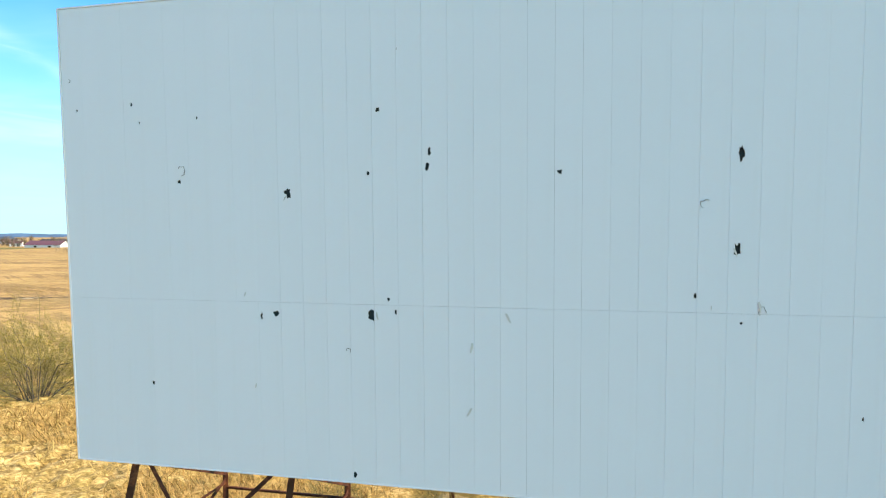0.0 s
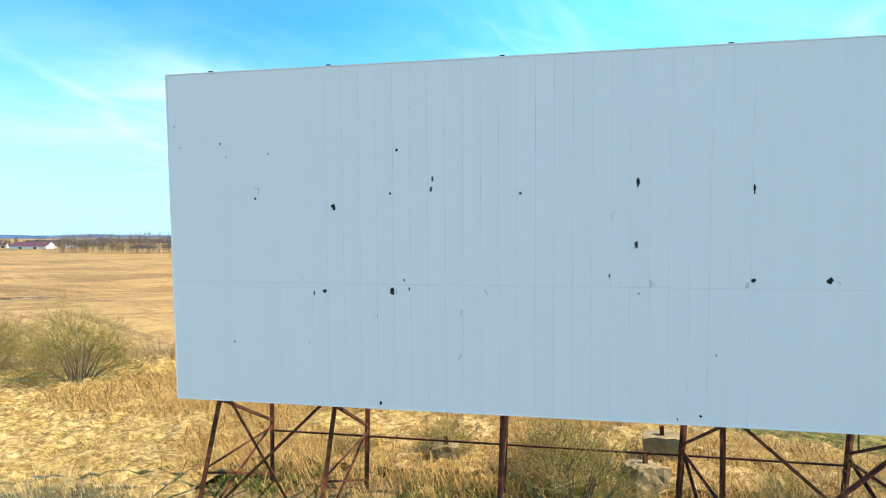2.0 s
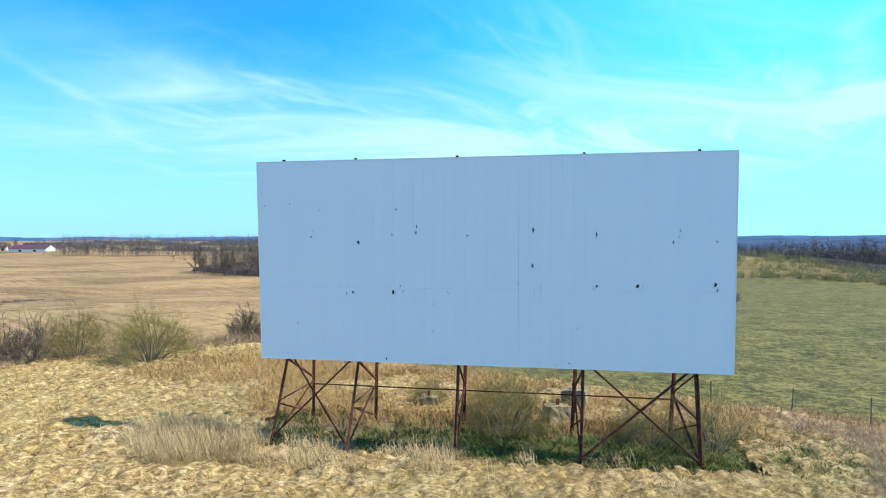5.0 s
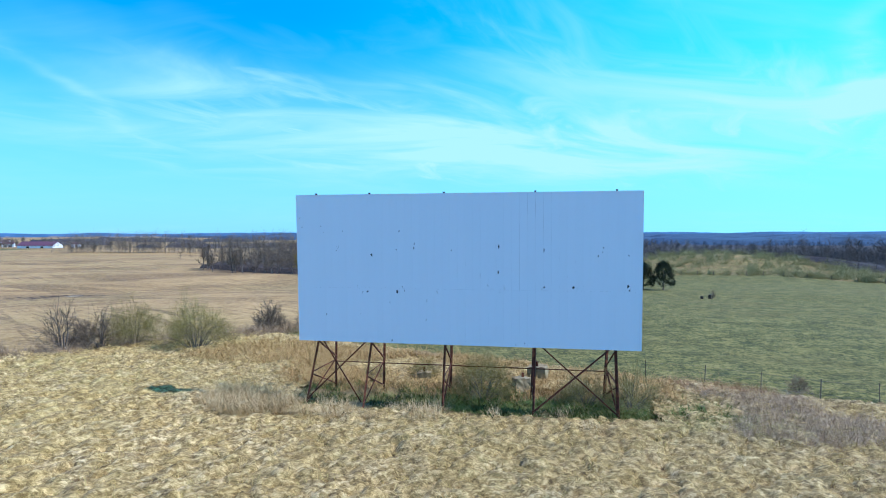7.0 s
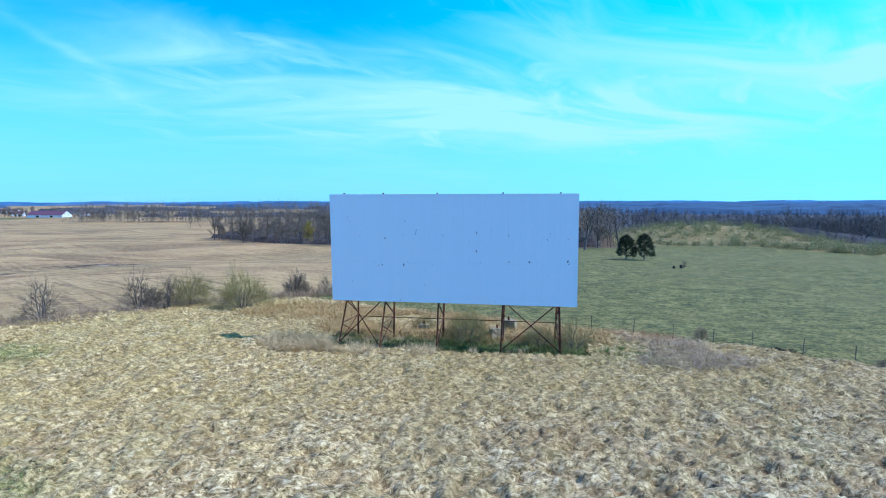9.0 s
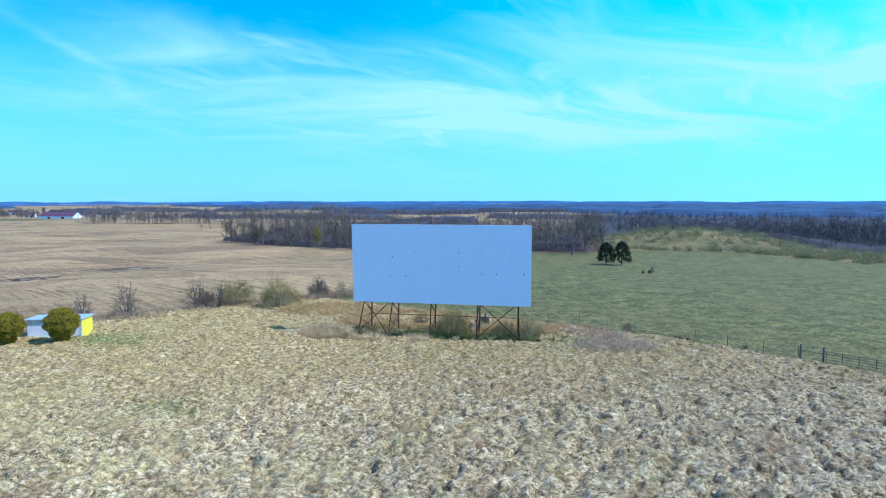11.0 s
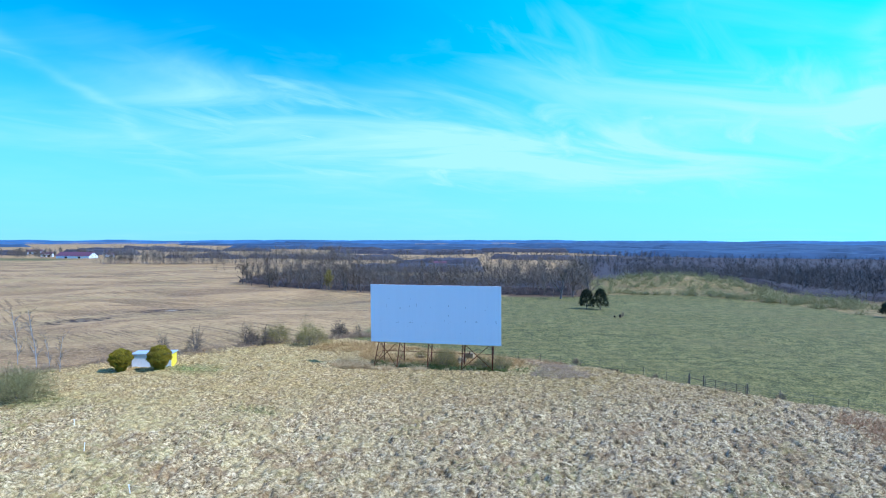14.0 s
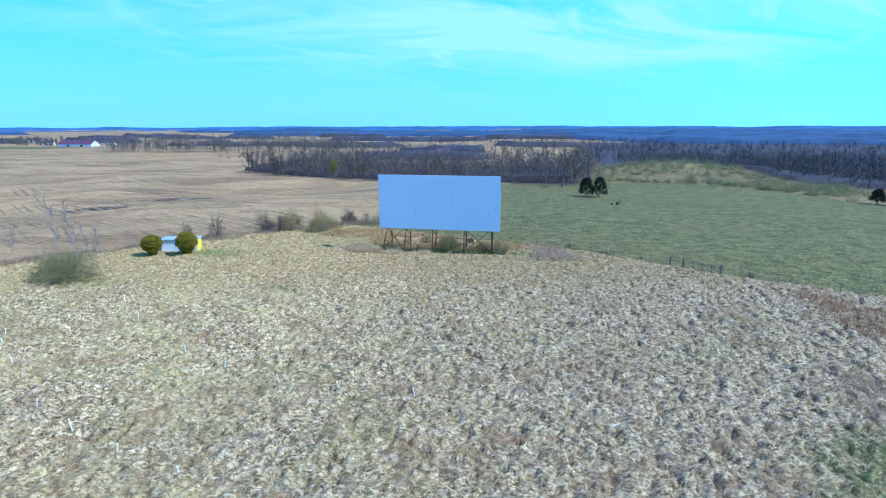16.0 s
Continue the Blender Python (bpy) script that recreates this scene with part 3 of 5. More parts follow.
    if lumps:
        near = 1 - sstep(-2, 3, dh)
        near = near * (1 - sstep(-1, 2, beyond_fence(x, y))) * (1 - sstep(90, 130, np.hypot(x, y + 20)))
        z = z + near * (0.12 * clump(x, y) - 0.10 + 0.16 * fbm(x, y, 0.3, 2, 33))
        z = z + 0.10 * fbm(x, y, 0.5, 3, 44) * (1 - sstep(60, 160, np.hypot(x, y)))
    return z


def clump(x, y):
    """Tussock mounds, 0 to 1."""
    wx, wy = x + 0.35 * vnoise(x * 1.1, y * 1.1, 91), y + 0.35 * vnoise(x * 1.1, y * 1.1, 92)
    a = 0.75 * vnoise(wx * 1.25, wy * 1.5, 93) + 0.3 * vnoise(wx * 2.7, wy * 3.0, 94)
    return sstep(-0.35, 0.6, a)


def ground_z(x, y):
    return float(height_at(np.array([x]), np.array([y]))[0])


def vale(x, y):
    """The wooded valley past the pasture and the scrub hill."""
    near_side = np.interp(x, [40, 60, 75, 92, 103, 116, 140, 170], [335, 325, 290, 238, 176, 156, 137, 112])
    return (x > 40) & (x < 900) & (y < 900) & (y > near_side)


def west_of_hill(x, y):
    """Where the near woods end against the scrub hill."""
    return x < 29 + 0.062 * (y - 145)


def pasture_edge(x):
    return np.interp(x, [-30, 18, 40, 70, 92, 98, 101, 106, 120], [150, 146, 156, 155, 136, 113, 90, -20, -60])


def lush_corner(x, y):
    """The mown green corner behind the speaker rows."""
    return sstep(0, 5, (x - 29) * 0.75 - (y + 52) * 0.66 + 5.0 * fbm(x, y, 0.14, 3, 19)) * (1 - sstep(-45, -38, y + 4 * fbm(x, y, 0.15, 2, 20))) * sstep(-98, -72, y)


def belts(x, y):
    """Far strips of woodland on the plain, closer together to the right."""
    return (fbm(x, y * 2.4, 0.0016, 3, 83) > 0.13 - 0.00012 * x) & (y > 760 + 420 * (1 - sstep(0, 260, x)))


def axis(lo, hi, dense_lo, dense_hi, step, grow):
    mid = np.arange(dense_lo, dense_hi, step)
    up, s, v = [], step, mid[-1]
    while v < hi:
        s *= grow
        v += s
        up.append(v)
    down, s, v = [], step, mid[0]
    while v > lo:
        s *= grow
        v -= s
        down.append(v)
    return np.array(down[::-1] + list(mid) + up)


def make_ground():
    xs = axis(-4600, 4600, -50, 56, 0.75, 1.06)
    ys = axis(-1500, 4700, -66, 12, 0.75, 1.05)
    X, Y = np.meshgrid(xs, ys)
    Z = height_at(X, Y)
    nx, ny = len(xs), len(ys)
    i = np.arange(nx * ny).reshape(ny, nx)
    faces = np.stack([i[:-1, :-1], i[:-1, 1:], i[1:, 1:], i[1:, :-1]], -1).reshape(-1, 4)
    ob = raw("ground", np.stack([X, Y, Z], -1).reshape(-1, 3), faces, M_LAND, smooth=True)
    x, y = X.ravel(), Y.ravel()
    dh, df = beyond_hedge(x, y), beyond_fence(x, y)
    far = np.hypot(x, y)
    split_line = (x + 21) * 0.98 + (y - 22) * 0.06
    crop = sstep(-1.0, 2.0, dh) * (1 - sstep(-4, 4, split_line))
    pasture = sstep(-0.8, 1.2, df) * sstep(-4, 4, split_line) * (1 - sstep(-3, 3, y - pasture_edge(x)))
    farm = sstep(330, 420, far)
    rough = sstep(0, 4, y - pasture_edge(x)) * sstep(14, 24, x)
    crop = np.clip(np.maximum(crop, rough) * (1 - farm) + farm, 0, 1)
    pasture = np.clip(pasture * (1 - farm) + 0.52 * rough * (far < 420) + np.exp(-(((x + 720) / 120) ** 2 + ((y - 590) / 45) ** 2)), 0, 1)
    lush = np.exp(-(((x - 1) / 9) ** 2 + ((y - 1.9) / 1.5) ** 2)) * 0.8 + np.exp(-(((x - 13) / 3.5) ** 2 + ((y - 0.8) / 1.2) ** 2)) * 0.8
    lush += np.exp(-(((x + 33) / 5) ** 2 + ((y + 7) / 2.2) ** 2)) * 0.75 + np.exp(-(((x + 40) / 3.5) ** 2 + ((y + 24) / 2.2) ** 2)) * 0.8
    lush += lush_corner(x, y) * (1 - sstep(-2, 2, df)) * 0.8
    lush += sstep(0, 2, 0.35 - np.abs(fbm(x, y, 0.05, 3, 71)) * 9) * 0.3
    edge = np.interp(x, [-182, -128, -72, -22, 18, 38], [252, 216, 178, 156, 141, 150])
    floor = (y > edge + 3) & (y < edge + 85 + 0.15 * (x + 180)) & (x > -182) & west_of_hill(x, y)
    floor |= vale(x, y) | (belts(x, y) & (far > 600))
    floor |= (x > 150) & (y > 40) & (np.abs(x) < 900) & (y < 300)
    floor |= (y > 300) & (y < 640) & (x > -160) & (x < 130) & (fbm(x, y * 2, 0.008, 2, 86) > 0.10)
    litter = sstep(0, 3, 62 - np.abs(x + 3)) * sstep(0, 3, y + 64) * (1 - sstep(-1.5, 0, df)) * (1 - sstep(-1.5, 0, dh)) * 0.85
    col = np.ones((len(x), 4), np.float32)
    col[:, 3] = np.maximum(np.maximum(floor * 0.9, rough * 0.12 * (far < 420)), litter * (1 - np.clip(lush * 4 + lush_corner(x, y) * 20, 0, 1)))
    col[:, 0], col[:, 1], col[:, 2] = crop, pasture, np.clip(lush, 0, 1)
    a = ob.data.attributes.new("use", "FLOAT_COLOR", "POINT")
    a.data.foreach_set("color", col.ravel())
    return tagged(ob, "rolling farmland with matted dry grass, tan stubble and grazed green pasture", "ground", kind="structure")


make_ground()

# ---------------------------------------------------------------- the drive-in screen
HALF, TALL, SEAM, FOOT, LEAN_BACK = 9.15, 8.03, 2.97, 3.576, 2.16
PITCH = 2 * HALF / 45
TILTED = pose(0, 0, FOOT, LEAN_BACK)

# torn holes: across, up, width, height
HOLES = [
    (-3.36, 6.07, 0.10, 0.10), (-2.53, 5.38, 0.09, 0.17), (-2.56, 5.17, 0.09, 0.15), (-4.91, 4.78, 0.17, 0.19), (-0.53, 5.04, 0.10, 0.11),
    (1.97, 5.26, 0.13, 0.26), (1.95, 3.88, 0.14, 0.26), (4.30, 5.07, 0.11, 0.23), (1.40, 3.21, 0.09, 0.09), (4.33, 3.15, 0.16, 0.15),
    (5.80, 3.17, 0.20, 0.20), (-5.44, 2.73, 0.06, 0.16), (-5.17, 2.78, 0.14, 0.11), (-3.48, 2.79, 0.24, 0.20), (7.02, 4.78, 0.09, 0.19),
    (8.48, 3.25, 0.16, 0.19), (-3.10, 2.85, 0.06, 0.10),
]
# small nicks: across, up
NICKS = [
    (-7.78, 6.34), (-8.87, 6.28), (-6.53, 6.07), (-7.63, 6.02), (-6.90, 5.00), (-3.53, 5.08), (-7.54, 1.48), (-3.83, 0.12), (3.62, 1.53),
    (2.86, 0.10), (3.33, 0.19), (7.26, 5.21), (8.50, 4.81), (-3.22, 3.06), (8.55, 3.05), (2.02, 2.83), (7.22, 4.98), (-3.05, 7.0),
]
# curled scraps of facing: across, up, length
SCRAPS = [(-5.72, 3.10, 0.12), (-1.34, 2.82, 0.26), (-1.86, 2.34, 0.26), (-1.88, 1.30, 0.24), (-5.57, 1.54, 0.12), (2.25, 3.08, 0.26),
          (4.22, 3.06, 0.24), (1.62, 3.05, 0.10), (5.95, 3.12, 0.16), (8.60, 3.12, 0.14), (-3.42, 2.80, 0.20), (1.90, 3.86, 0.20), (-4.95, 4.70, 0.12), (8.36, 3.02, 0.12)]
# flaked rings and crazed patches: across, up, size
CRACKS = [(1.50, 4.53, 0.20), (-6.87, 5.19, 0.22), (4.20, 3.05, 0.14), (-9.0, 6.80, 0.07), (2.30, 3.0, 0.16), (-3.9, 2.2, 0.12)]


def torn_loop(rng, w, h, n=14):
    pts = []
    for k in range(n):
        a = 2 * math.pi * k / n
        r = 1 + rng.uniform(-0.48, 0.32)
        pts.append((0.5 * w * r * math.cos(a), 0.5 * h * r * math.sin(a)))
    return pts


def panel_mesh(name, wide, tall, holes=()):
    bm = bmesh.new()
    loops = [[(0, 0), (wide, 0), (wide, tall), (0, tall)]] + list(holes)
    for loop in loops:
        vs = [bm.verts.new((u, 0, v)) for u, v in loop]
        for a, b in zip(vs, vs[1:] + vs[:1]):
            bm.edges.new((a, b))
    if holes:
        bmesh.ops.triangle_fill(bm, use_beauty=True, edges=bm.edges[:], normal=(0, -1, 0))
    else:
        bm.faces.new(bm.verts[:])
    bmesh.ops.recalc_face_normals(bm, faces=bm.faces[:])
    for f in bm.faces:
        if f.normal.y > 0:
            f.normal_flip()
    ext = bmesh.ops.extrude_face_region(bm, geom=bm.faces[:])
    bmesh.ops.translate(bm, vec=(0, 0.014, 0), verts=[e for e in ext["geom"] if isinstance(e, bmesh.types.BMVert)])
    me = bpy.data.meshes.new(name)
    bm.to_mesh(me)
    bm.free()
    me.materials.append(M_PANEL)
    return me


def make_screen():
    rng = random.Random(11)
    thing = tagged(new("drive_in_screen"), "weathered white panelled drive-in screen with torn holes on rusty legs", "movie screen")
    spots = [(u, v, torn_loop(rng, 0.72 * w, 0.82 * h)) for u, v, w, h in HOLES]
    spots += [(u, v, torn_loop(rng, rng.uniform(0.03, 0.07), rng.uniform(0.05, 0.11), 7)) for u, v in NICKS]
    gap = 0.0024
    rows = ((0.0, SEAM - 0.0015), (SEAM + 0.0015, TALL))
    plain_mesh = {}
    panels = {}
    for k in range(45):
        gap = 0.0021 if 9 <= k <= 33 else 0.0010
        x0 = -HALF + k * PITCH + gap / 2
        for r, (v0, v1) in enumerate(rows):
            mine = []
            for u, v, loop in spots:
                if not (v0 <= v < v1 and x0 - gap / 2 <= u < x0 + PITCH - gap / 2):
                    continue
                m = 0.004
                mine.append([(min(max(u - x0 + a, m), PITCH - gap - m), min(max(v - v0 + b, m), v1 - v0 - m)) for a, b in loop])
            if mine:
                clean = []
                for loop in mine:
                    out = []
                    for p in loop:
                        if not out or math.dist(p, out[-1]) > 0.003:
                            out.append(p)
                    if len(out) > 2:
                        clean.append(out)
                me = panel_mesh("panel", PITCH - gap, v1 - v0, clean)
            else:
                if (gap, r) not in plain_mesh:
                    plain_mesh[gap, r] = panel_mesh("panel", PITCH - gap, v1 - v0)
                me = plain_mesh[gap, r]
            ob = new("panel", me)
            ob.parent = thing
            m = TILTED @ pose(x0, rng.uniform(-0.0012, 0.0012), v0)
            ob.matrix_basis = m
            panels[k, r] = ob, m

    def under_panel(ob, u, v, m):
        """Makes a scrap or patch part of the panel that it sits on."""
        owner, at = panels[min(44, max(0, int((u + HALF) / PITCH))), int(v >= SEAM)]
        ob.parent = owner
        ob.matrix_basis = at.inverted() @ m

    ob = part("backing", box(bmesh.new(), (-HALF + 0.02, 0.05, 0.02), (HALF - 0.02, 0.075, TALL - 0.02)), M_BACK, thing, "dark tarred backing board behind the panels")
    ob.matrix_local = TILTED
    for lo, hi in (((-HALF - 0.03, -0.012, -0.02), (-HALF - 0.004, 0.09, TALL + 0.02)), ((HALF + 0.004, -0.012, -0.02), (HALF + 0.03, 0.09, TALL + 0.02)),
                   ((-HALF - 0.004, -0.012, TALL + 0.004), (HALF + 0.004, 0.09, TALL + 0.03)), ((-HALF - 0.004, -0.008, -0.025), (HALF + 0.004, 0.09, -0.004))):
        ob = part("edge_trim", box(bmesh.new(), lo, hi), M_PANEL, thing)
        ob.matrix_local = TILTED
    # horizontal girts behind the facing, unseen and deepened to widen the cast shadow
    for v in (0.15, 1.6, 3.0, 4.4, 5.8, 7.2, 7.95):
        ob = part("girt", box(bmesh.new(), (-HALF + 0.05, 0.08, v - 0.07), (HALF - 0.05, 0.30 if v < 0.5 else 0.85, v + 0.07)), M_RUST, thing)
        ob.matrix_local = TILTED
    # curled scraps
    for u, v, size in SCRAPS:
        bm = bmesh.new()
        n = 5
        turn = rng.uniform(-0.5, 0.5)
        size *= 0.62
        grid = []
        for i in range(n):
            s = i / (n - 1)
            w = size * (0.22 * (1 - 0.8 * abs(s - 0.35)) + 0.02)
            out = 0.006 + 0.016 * size / 0.25 * math.sin(s * 2.2)
            cxx, czz = -math.sin(turn) * s * size, -math.cos(turn) * s * size
            j = rng.uniform(-0.2, 0.2) * w
            grid.append([bm.verts.new((cxx - w / 2 * math.cos(turn) + j, -out, czz + w / 2 * math.sin(turn))), bm.verts.new((cxx + w / 2 * math.cos(turn) + j, -out * 0.7, czz - w / 2 * math.sin(turn)))])
        for a, b in zip(grid, grid[1:]):
            bm.faces.new((a[0], a[1], b[1], b[0]))
        ext = bmesh.ops.extrude_face_region(bm, geom=bm.faces[:])
        bmesh.ops.translate(bm, vec=(0, 0.004, 0), verts=[e for e in ext["geom"] if isinstance(e, bmesh.types.BMVert)])
        bmesh.ops.recalc_face_normals(bm, faces=bm.faces[:])
        ob = part("torn_flap", bm, M_TORN, thing, "curled scrap of torn white facing")
        under_panel(ob, u, v, TILTED @ pose(u, 0, v + size * 0.4))
    for u, v, size in CRACKS:
        bm = bmesh.new()
        for ring in range(1, 2):
            pts = torn_loop(rng, size * (0.35 + 0.3 * ring), size * (0.55 + 0.35 * ring), 10)
            skip = rng.randrange(10)
            for i in range(10):
                if (i - skip) % 10 < 4:
                    continue
                a, b = pts[i], pts[(i + 1) % 10]
                bar(bm, (a[0], -0.004, a[1]), (b[0], -0.004, b[1]), rng.uniform(0.006, 0.014), 0.004)
        ob = part("flaked_patch", bm, M_DIRT, thing, "flaked and crazed paint with grimy edges")
        under_panel(ob, u, v, TILTED @ pose(u, 0, v))
    # towers
    tops = (-8.10, -5.05, -0.95, 3.85, 7.92)
    feet = (-8.80, -5.50, -1.05, 3.76, 8.06)
    for k, (xt, xf) in enumerate(zip(tops, feet)):
        foot, top = Vector((xf, -0.12, -0.25)), Vector((xt, 0.22, FOOT + 0.1))
        leg = part("front_leg", bar(bmesh.new(), foot, top, 0.118, 0.112, 0.02 if k in (0, 1) else 0.045), M_RUST, thing, "dark rusted steel leg")
        part("mast", bar(bmesh.new(), (xt, 0.27, FOOT), (xt, 0.27 - 8.4 * math.sin(radians(LEAN_BACK)), FOOT + 8.15), 0.10), M_RUST, thing)
        bfoot, bmid = Vector((xt - 0.25, 3.45, -0.3)), Vector((xt - 0.05, 3.1, FOOT + 0.8))
        part("back_leg", bar(bmesh.new(), bfoot, bmid, 0.12, 0.12, 0.03), M_RUST, thing)
        part("back_stay", bar(bmesh.new(), bmid, (xt, 0.32, FOOT + 7.6), 0.10), M_RUST, thing)

        def on_front(z):
            return foot.lerp(top, (z - foot.z) / (top.z - foot.z)) + Vector((0, 0.06, 0))

        def on_back(z):
            return bfoot.lerp(bmid, (z - bfoot.z) / (bmid.z - bfoot.z))

        for za, zb, w in ((0.15, 1.9, 0.075), (1.8, 1.8, 0.06), (1.65, 0.3, 0.06), (3.5, 2.0, 0.075), (3.45, 3.6, 0.08)):
            part("tower_brace", bar(bmesh.new(), on_front(za), on_back(zb), w, w, 0.016), M_RUST, leg)
    part("tie_rod", bar(bmesh.new(), (-8.25, 3.28, 1.68), (7.85, 3.28, 1.68), 0.05), M_RUST, thing)
    for a, b in ((0, 1), (3, 4)):
        xa = tops[a] + (0.35 if a else 0.28)
        part("cross_brace", bar(bmesh.new(), (xa, 0.16, FOOT), (feet[b] - 0.05, -0.10, 0.25), 0.075, 0.075, 0.018), M_RUST, thing)
        part("cross_brace", bar(bmesh.new(), (tops[b] - 0.28, 0.08, FOOT), (feet[a] + 0.05, -0.18, 0.25), 0.075, 0.075, 0.018), M_RUST, thing)


make_screen()

# ---------------------------------------------------------------- woody plants


def grow(rng, start, way, length, radius, depth, spec, out, level=0, wander=0.1):
    """Adds tapered segments of a branch and its side branches; spec: per-level (children, length ratio, angle, steps)."""
    kids, ratio, angle, steps = spec[level]
    p, d, r = np.array(start, float), np.array(way, float), radius
    d = d / np.linalg.norm(d)
    seg = length / steps
    for s in range(steps):
        d = d + rng.normal(0, 0.13 + 0.05 * level if level else wander, 3) + np.array([0, 0, 0.05])
        d /= np.linalg.norm(d)
        q = p + d * seg
        r2 = max(r * (1 - 0.62 / steps), 0.004)
        out.append((level, *p, *q, r, r2))
        if level + 1 < depth and (s > 0 or level > 0 or steps == 1):
            n = kids / max(1, steps - (0 if level else 1))
            n = int(n) + (rng.random() < n % 1)
            for _ in range(n):
                a = rng.uniform(0, 2 * np.pi)
                side = np.cross(d, [np.cos(a), np.sin(a), 0.3])
                side /= np.linalg.norm(side) + 1e-9
                t = rng.uniform(0.55, 1.25) * np.radians(angle)
                kid = d * np.cos(t) + side * np.sin(t)
                left = 1 - 0.45 * (s / steps)
                grow(rng, p + (q - p) * rng.random(), kid, length * ratio * rng.uniform(0.7, 1.2) * left, r2 * 0.62, depth, spec, out, level + 1)
        p, r = q, r2
    return p


def leaf_cards(rng, points, size, spread):
    n = len(points)
    c = points + rng.normal(0, spread, (n, 3))
    a = rng.normal(0, 1, (n, 3))
    a /= np.linalg.norm(a, axis=1, keepdims=True)
    b = np.cross(a, rng.normal(0, 1, (n, 3)))
    b /= np.linalg.norm(b, axis=1, keepdims=True)
    s = size * rng.uniform(0.6, 1.4, (n, 1))
    verts = np.stack([c - a * s, c + b * s * 0.45, c + a * s, c - b * s * 0.45], 1).reshape(-1, 3)
    return verts, np.arange(n * 4).reshape(-1, 4)


def make_tree(name, seed, tall, girth, label, spec, depth=4, bark_mat=None, twig_mat=None, crown_bend=0.0, buds=None, thin=1.0, category="tree"):
    rng = np.random.default_rng(seed)
    out = []
    grow(rng, (0, 0, -0.15), (crown_bend, 0, 1), tall * 0.78, girth, depth, spec, out, 0, 0.045)
    arr = np.array(out)
    thing = tagged(new(name), label, category)
    wood, twig = arr[arr[:, 0] <= 1], arr[arr[:, 0] > 1]
    v, f = tubes(wood[:, 1:], 6)
    raw("trunk", v, f, bark_mat or M_BARK, thing, smooth=True)
    if len(twig):
        twig = twig.copy()
        twig[:, 7:] = np.maximum(twig[:, 7:], 0.008 * thin)
        v, f = tubes(twig[:, 1:], 3)
        raw("crown", v, f, twig_mat or M_TWIG, thing)
    if buds:
        mat, count, size, spread = buds
        ends = twig[:, 4:7]
        v, f = leaf_cards(rng, ends[rng.integers(0, len(ends), count)], size, spread)
        raw("foliage", v, f, mat, thing)
    return thing


def stand(ob, x, y, turn=0.0, size=1.0):
    ob.matrix_basis = pose(x, y, ground_z(x, y) - 0.02, 0, 0, turn) @ Matrix.Scale(size, 4)
    return ob


def again(ob, x, y, turn=0.0, size=1.0):
    made = copy_thing(ob, Matrix())
    return stand(made, x, y, turn, size)


def make_dome(name, seed, tall, wide, limbs, label, twig_mat, buds=None, thick=0.03, fine=0.006, sprays=11, category="shrub"):
    """A many-stemmed bush: bowed limbs, forking branches and fine twigs that close into a ragged rounded crown."""
    rng = np.random.default_rng(seed)
    thing = tagged(new(name), label, category)
    size = np.array([wide / 2, wide / 2, tall])

    def lumpy(d):
        return 1 + 0.20 * np.sin(d[:, 0] * 5 + seed) * np.cos(d[:, 1] * 4.3 + 2 * seed) + 0.12 * np.sin(d[:, 2] * 8 + d[:, 0] * 5 + seed)

    def unit(v):
        return v / (np.linalg.norm(v, axis=1, keepdims=True) + 1e-9)

    a, e = rng.uniform(0, 2 * np.pi, limbs), np.arcsin(rng.uniform(0.10, 1.0, limbs))
    d = np.stack([np.cos(a) * np.cos(e), np.sin(a) * np.cos(e), np.sin(e)], 1)
    foot = np.stack([np.cos(a), np.sin(a), np.zeros(limbs)], 1) * wide * 0.06 * rng.random((limbs, 1)) - [0, 0, 0.1]
    tip = d * size * (rng.uniform(0.5, 0.72, limbs) * lumpy(d))[:, None]
    mid = (foot + tip) * 0.5 + [0, 0, 0.10 * tall] + rng.normal(0, 0.035 * tall, (limbs, 3))
    r = (thick * rng.uniform(0.6, 1.2, limbs))[:, None]
    v, f = tubes(np.concatenate([np.concatenate([foot, mid, r, r * 0.6], 1), np.concatenate([mid, tip, r * 0.6, r * 0.25], 1)]), 5)
    raw("trunk", v, f, M_BARK, thing, smooth=True)
    k = np.repeat(np.arange(limbs), 9)
    t = rng.uniform(0.25, 1.0, len(k))[:, None]
    start = np.where(t < 0.5, foot[k] + (mid[k] - foot[k]) * t * 2, mid[k] + (tip[k] - mid[k]) * (t * 2 - 1))
    bd = unit(d[k] + rng.normal(0, 0.42, (len(k), 3)))
    bd[:, 2] = np.abs(bd[:, 2])
    end = bd * size * (rng.uniform(0.62, 0.90, len(k)) * lumpy(bd))[:, None]
    bend = (start + end) / 2 + rng.normal(0, 0.04 * tall, (len(k), 3))
    q = np.full((len(k), 1), fine * 1.9)
    segs = [np.concatenate([start, bend, q, q * 0.8], 1), np.concatenate([bend, end, q * 0.8, q * 0.5], 1)]
    j = np.repeat(np.arange(len(k)), sprays)
    u = rng.uniform(0.3, 1.0, len(j))[:, None]
    p = np.where(u < 0.5, start[j] + (bend[j] - start[j]) * u * 2, bend[j] + (end[j] - bend[j]) * (u * 2 - 1))
    way = unit(unit(p * [1, 1, 0.8] / size) + rng.normal(0, 0.5, p.shape) + [0, 0, 0.25])
    o = p + way * (tall * rng.uniform(0.05, 0.12, len(j)))[:, None]
    w = (fine * rng.uniform(0.55, 1.1, len(j)))[:, None]
    segs.append(np.concatenate([p, o, w, w * 0.5], 1))
    v, f = tubes(np.concatenate(segs), 3)
    raw("crown", v, f, twig_mat, thing)
